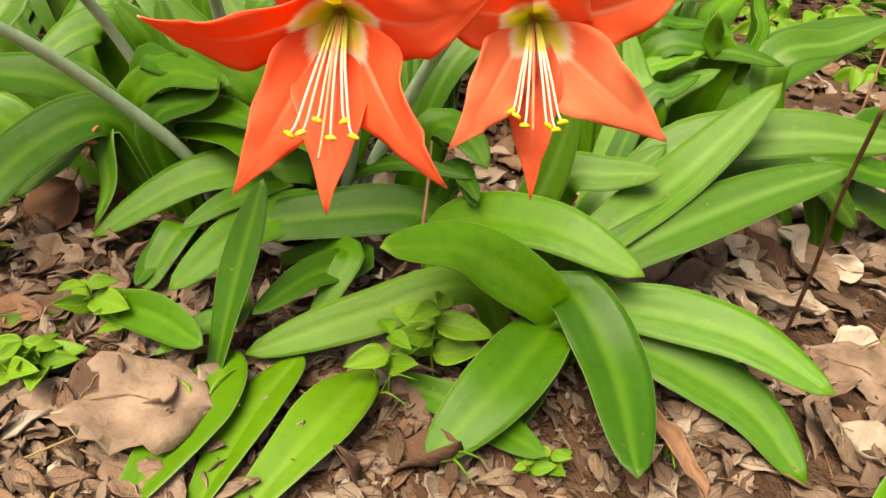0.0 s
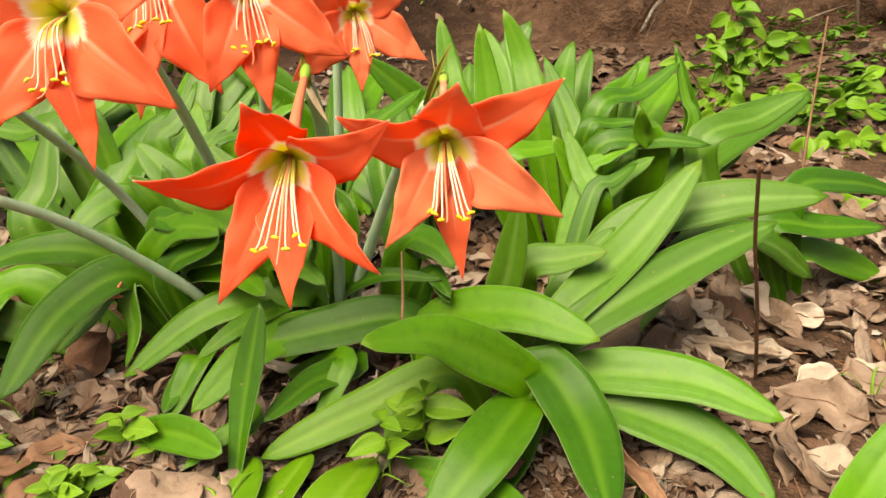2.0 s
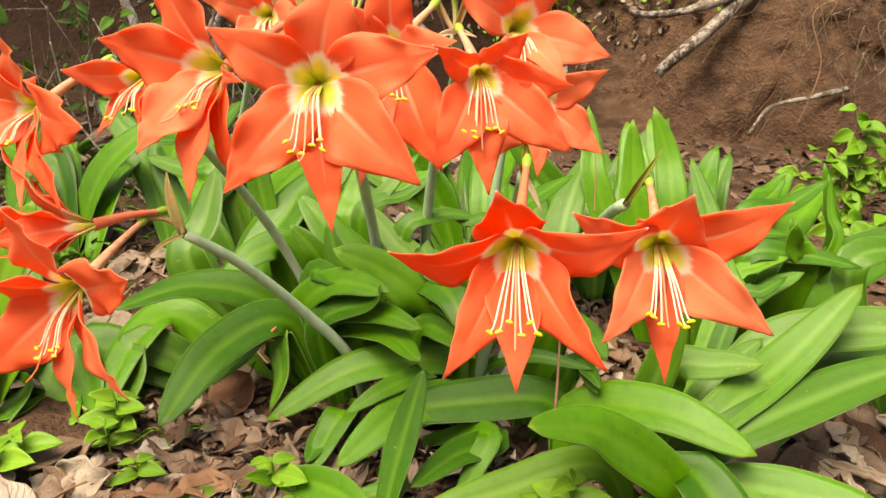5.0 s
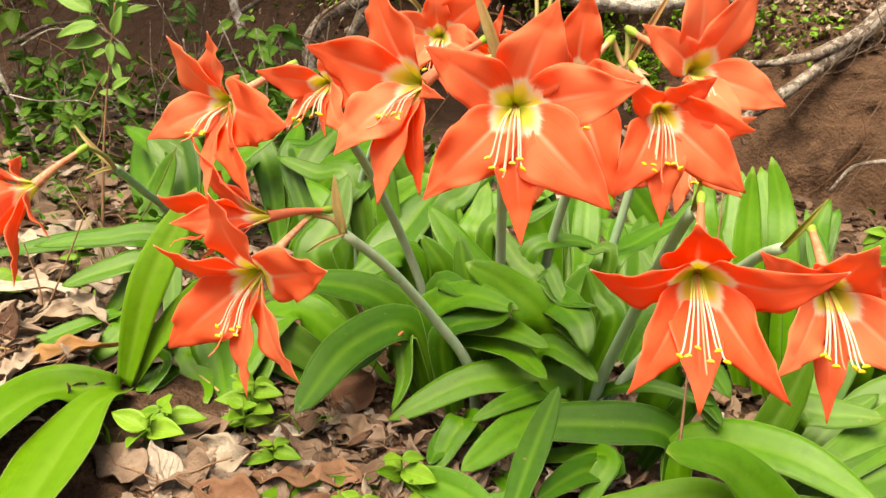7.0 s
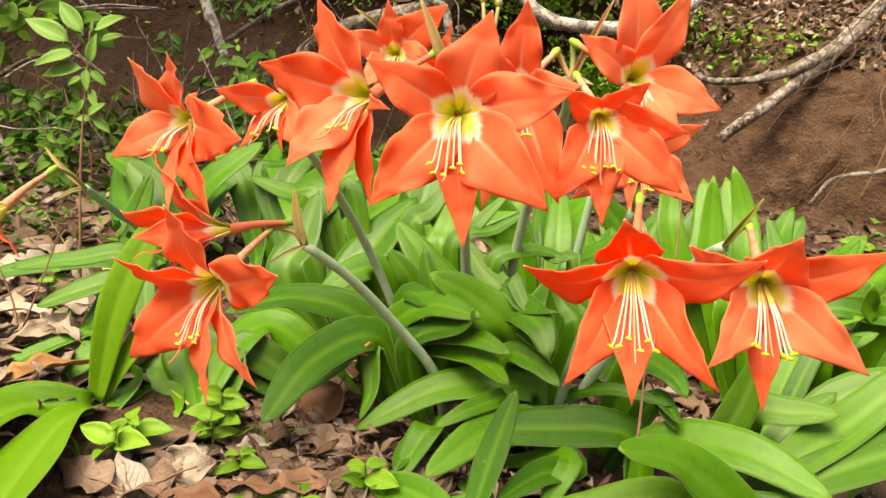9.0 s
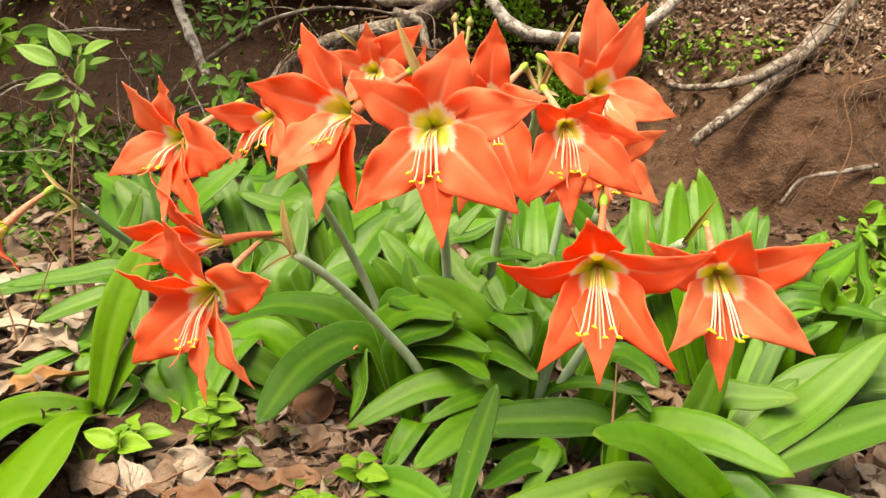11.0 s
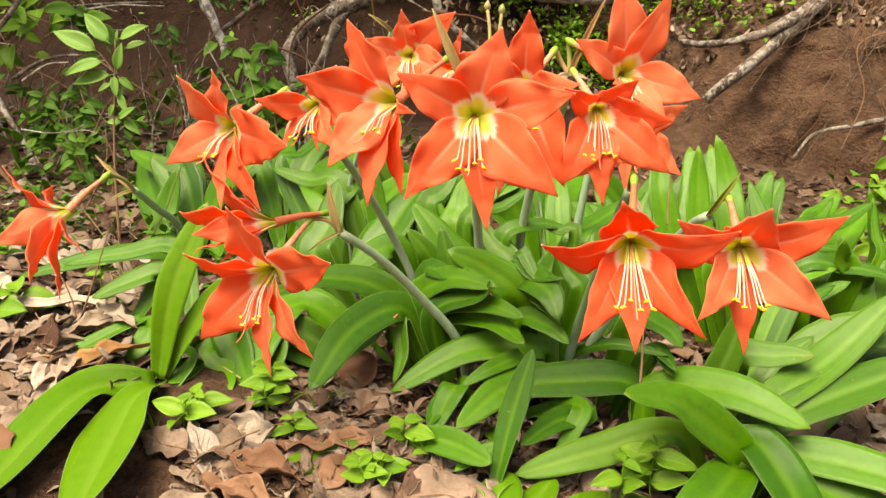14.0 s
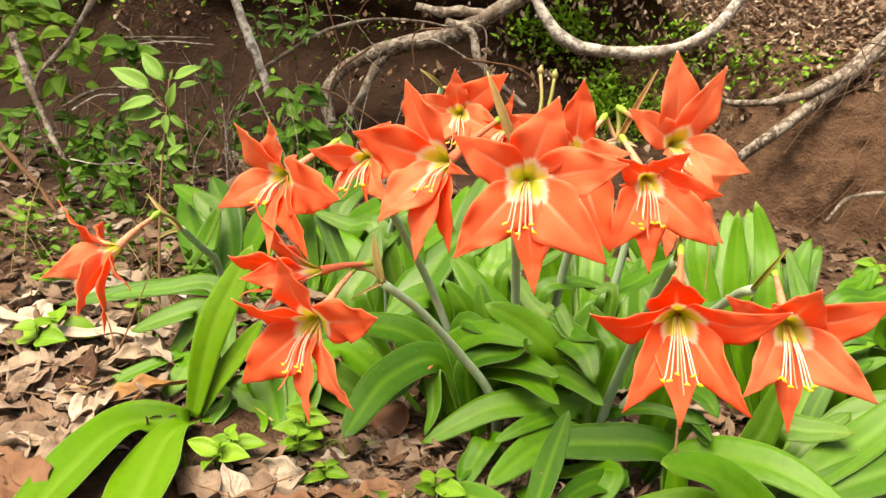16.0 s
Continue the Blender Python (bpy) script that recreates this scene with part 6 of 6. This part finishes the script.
for k in range(105):
    a = Vector((1.113, 2.72, 1.023)) + Vector((rnd.uniform(-0.12, 0.7), rnd.uniform(-0.12, 0.1), rnd.uniform(-0.15, 0.35)))
    b = a + Vector((rnd.uniform(-0.38, 0.12), rnd.uniform(-0.1, 0.05), -rnd.uniform(0.12, 0.55)))
    limb("root", "thin dangling tan root hair on the bank", "root", TWIG if k % 3 == 0 else TAN_ROOT, rnd.uniform(0.0010, 0.0034), a, a.lerp(b, 0.3) + Vector((rnd.uniform(-0.09, 0.05), 0, 0.07)), a.lerp(b, 0.65) + Vector((rnd.uniform(-0.06, 0.06), 0, rnd.uniform(-0.02, 0.06))), b, sides=5)
for k in range(26):
    a = Vector((-0.807, 2.75, 1.049)) + Vector((rnd.uniform(-1.5, 0.4), rnd.uniform(-0.3, 0.0), rnd.uniform(-0.15, 0.45)))
    b = a + Vector((rnd.uniform(-0.4, 0.4), rnd.uniform(-0.1, 0.1), -rnd.uniform(0.05, 0.4)))
    limb("root", "thin brown root in the dark hollow", "root", TWIG if k % 2 else ROOT, rnd.uniform(0.002, 0.006), a, a.lerp(b, 0.5) + Vector((rnd.uniform(-0.08, 0.08), 0, 0.06)), b, sides=5)

limb("twig", "thin pale dry twig across the undergrowth", "twig", PALE_ROOT, 0.0016, (-1.063, 1.15, 0.595), (-1.001, 1.15, 0.586), (-0.953, 1.15, 0.59), (-0.922, 1.15, 0.601), wobble=0.1, group="bare stems", sides=6)
limb("twig", "thin pale dry twig across the undergrowth", "twig", PALE_ROOT, 0.0014, (-0.965, 1.15, 0.586), (-0.923, 1.15, 0.59), (-0.89, 1.15, 0.583), wobble=0.1, group="bare stems", sides=6)
limb("twig", "thin pale arching stem in the shade", "twig", PALE_ROOT, 0.0022, (-1.213, 1.6, 0.938), (-1.124, 1.6, 0.946), (-1.047, 1.6, 0.941), (-0.99, 1.6, 0.937), wobble=0.1, group="bare stems", sides=6)
limb("twig", "thin pale bent twig in the undergrowth", "twig", PALE_ROOT, 0.0024, (-1.325, 1.5, 0.747), (-1.256, 1.5, 0.784), (-1.195, 1.5, 0.788), wobble=0.1, group="bare stems", sides=6)
limb("twig", "thin brown fallen twig in the hollow", "twig", TWIG, 0.0026, (-1.149, 1.7, 0.764), (-1.076, 1.7, 0.718), (-1.008, 1.7, 0.667), wobble=0.1, group="bare stems", sides=6)
limb("twig", "thin brown upright stem in the undergrowth", "twig", TWIG, 0.0018, (-0.933, 1.2, 0.59), (-0.914, 1.2, 0.63), (-0.891, 1.2, 0.66), wobble=0.1, group="bare stems", sides=6)
limb("twig", "thin brown upright stem in the undergrowth", "twig", TWIG, 0.0018, (-0.929, 1.3, 0.606), (-0.909, 1.3, 0.66), (-0.891, 1.3, 0.695), wobble=0.1, group="bare stems", sides=6)
limb("root", "tan root hanging down the bank", "root", TAN_ROOT, 0.007, (1.18, 2.72, 0.818), (1.148, 2.72, 0.719), (1.157, 2.72, 0.616), (1.148, 2.72, 0.503), wobble=0.1, sides=6)
limb("root", "tan root slanting over the bank", "root", TAN_ROOT, 0.009, (1.433, 2.72, 0.782), (1.345, 2.72, 0.717), (1.289, 2.72, 0.651), (1.272, 2.72, 0.562), wobble=0.1, sides=6)
limb("root", "tan root hanging down the bank", "root", TAN_ROOT, 0.01, (1.528, 2.72, 0.741), (1.528, 2.72, 0.574), (1.517, 2.72, 0.396), wobble=0.1, sides=6)
limb("root", "tan root lying across the bank", "root", TAN_ROOT, 0.006, (1.335, 2.7, 0.511), (1.405, 2.7, 0.527), (1.488, 2.7, 0.542), wobble=0.1, sides=6)
limb("root", "thin tan root on the bank", "root", TAN_ROOT, 0.005, (1.448, 2.72, 0.794), (1.488, 2.72, 0.735), (1.521, 2.72, 0.668), wobble=0.1, sides=6)
limb("root", "thin tan root on the bank", "root", TAN_ROOT, 0.0045, (1.198, 2.72, 0.807), (1.216, 2.72, 0.754), (1.23, 2.72, 0.693), wobble=0.1, sides=6)
limb("root", "thin tan root on the bank", "root", TAN_ROOT, 0.0045, (1.295, 2.7, 0.63), (1.369, 2.7, 0.614), (1.46, 2.7, 0.634), wobble=0.1, sides=6)
limb("root", "thin tan root on the bank", "root", TAN_ROOT, 0.004, (1.114, 2.7, 0.821), (1.058, 2.7, 0.78), (1.02, 2.7, 0.738), wobble=0.1, sides=6)
limb("twig", "upright dry brown stalk snapped at its top", "twig", TWIG, 0.0022, (0.51, 0.83, 0.049), (0.496, 0.756, 0.157), (0.477, 0.683, 0.255), (0.466, 0.62, 0.339), taper=0.15, wobble=0.05, group="dry stalks", sides=7)
limb("twig", "slender dry grass stalk above the litter", "twig", TWIG, 0.0026, (0.664, 1.12, 0.138), (0.697, 1.14, 0.233), (0.726, 1.16, 0.321), (0.779, 1.2, 0.471), wobble=0.05, group="dry stalks", sides=6)
limb("twig", "thin red-brown dry stalk among green leaves", "twig", TWIG, 0.0020, (0.124, 0.7, 0.217), (0.128, 0.72, 0.248), (0.131, 0.74, 0.287), wobble=0.05, group="dry stalks", sides=6)
limb("twig", "thin pale dry stalk behind the blooms", "twig", BRACT, 0.0016, (0.182, 0.95, 0.408), (0.184, 0.95, 0.459), (0.184, 0.95, 0.5), wobble=0.05, group="dry stalks", sides=6)
limb("twig", "thin dry stalk among the fallen leaves", "twig", TWIG, 0.0018, (-0.841, 0.8, 0.1), (-0.841, 0.8, 0.173), (-0.843, 0.8, 0.272), wobble=0.05, group="dry stalks", sides=6)
limb("twig", "thin dark twig among the fallen leaves", "twig", TWIG, 0.0018, (-0.709, 0.8, 0.211), (-0.717, 0.8, 0.29), (-0.747, 0.8, 0.359), wobble=0.05, group="dry stalks", sides=6)
limb("twig", "thin dark twig among the fallen leaves", "twig", TWIG, 0.0015, (-0.702, 0.8, 0.282), (-0.68, 0.8, 0.337), (-0.653, 0.8, 0.409), wobble=0.05, group="dry stalks", sides=6)
for k in range(60):
    x, y = rnd.uniform(-0.9, 1.0), rnd.uniform(0.42, 1.2)
    az, ln = rnd.uniform(0, 6.28), rnd.uniform(0.04, 0.12)
    dx, dy = math.cos(az) * ln, math.sin(az) * ln
    pts = [(x + dx * s, y + dy * s, ground_z(x + dx * s, y + dy * s) + 0.006 + rnd.uniform(0, 0.008)) for s in (0, 0.5, 1)]
    limb("twig", "short dry twig lying on the soil", "twig", TWIG if k % 2 else BRACT, rnd.uniform(0.0008, 0.002), *pts, wobble=0.1, group="fallen twigs", sides=5)


def grass(x, y, count, seed, high=0.05):
    """A small tuft of fine green blades."""
    rnd = random.Random(seed)
    z = ground_z(x, y)
    ob = tagged(new("grass_tuft"), "small tuft of fine green grass", "grass", "grass tufts")
    ob.location = (x, y, z)
    for k in range(count):
        az, h = rnd.uniform(0, 6.28), high * rnd.uniform(0.6, 1.2)
        way = Vector((math.cos(az), math.sin(az), 0))
        line = curve_points([Vector((0, 0, -0.003)), way * h * 0.35 + Vector((0, 0, h * 0.7)), way * h * rnd.uniform(0.7, 1.3) + Vector((0, 0, h * rnd.uniform(0.3, 0.9)))], 10)
        side = way.cross(Vector((0, 0, 1)))
        grid = [[c + side * f * 0.0018 * (1 - (i / 9) ** 2 * 0.9) for f in (-1, 0, 1)] for i, c in enumerate(line)]
        bm = bmesh.new()
        sheet(bm, grid, 0.0004)
        part("blade", bm, WEED, ob)


for k, at in enumerate(((0.619, 0.78, 0.035), (0.336, 0.62, 0.08), (-0.473, 0.6, 0.154), (-0.293, 0.7, 0.163), (-0.048, 0.58, 0.116), (-0.209, 0.58, 0.136), (0.148, 0.57, 0.091), (-0.669, 0.85, 0.287), (0.083, 0.62, 0.113))):
    grass(at[0], at[1], 4, 40 + k)
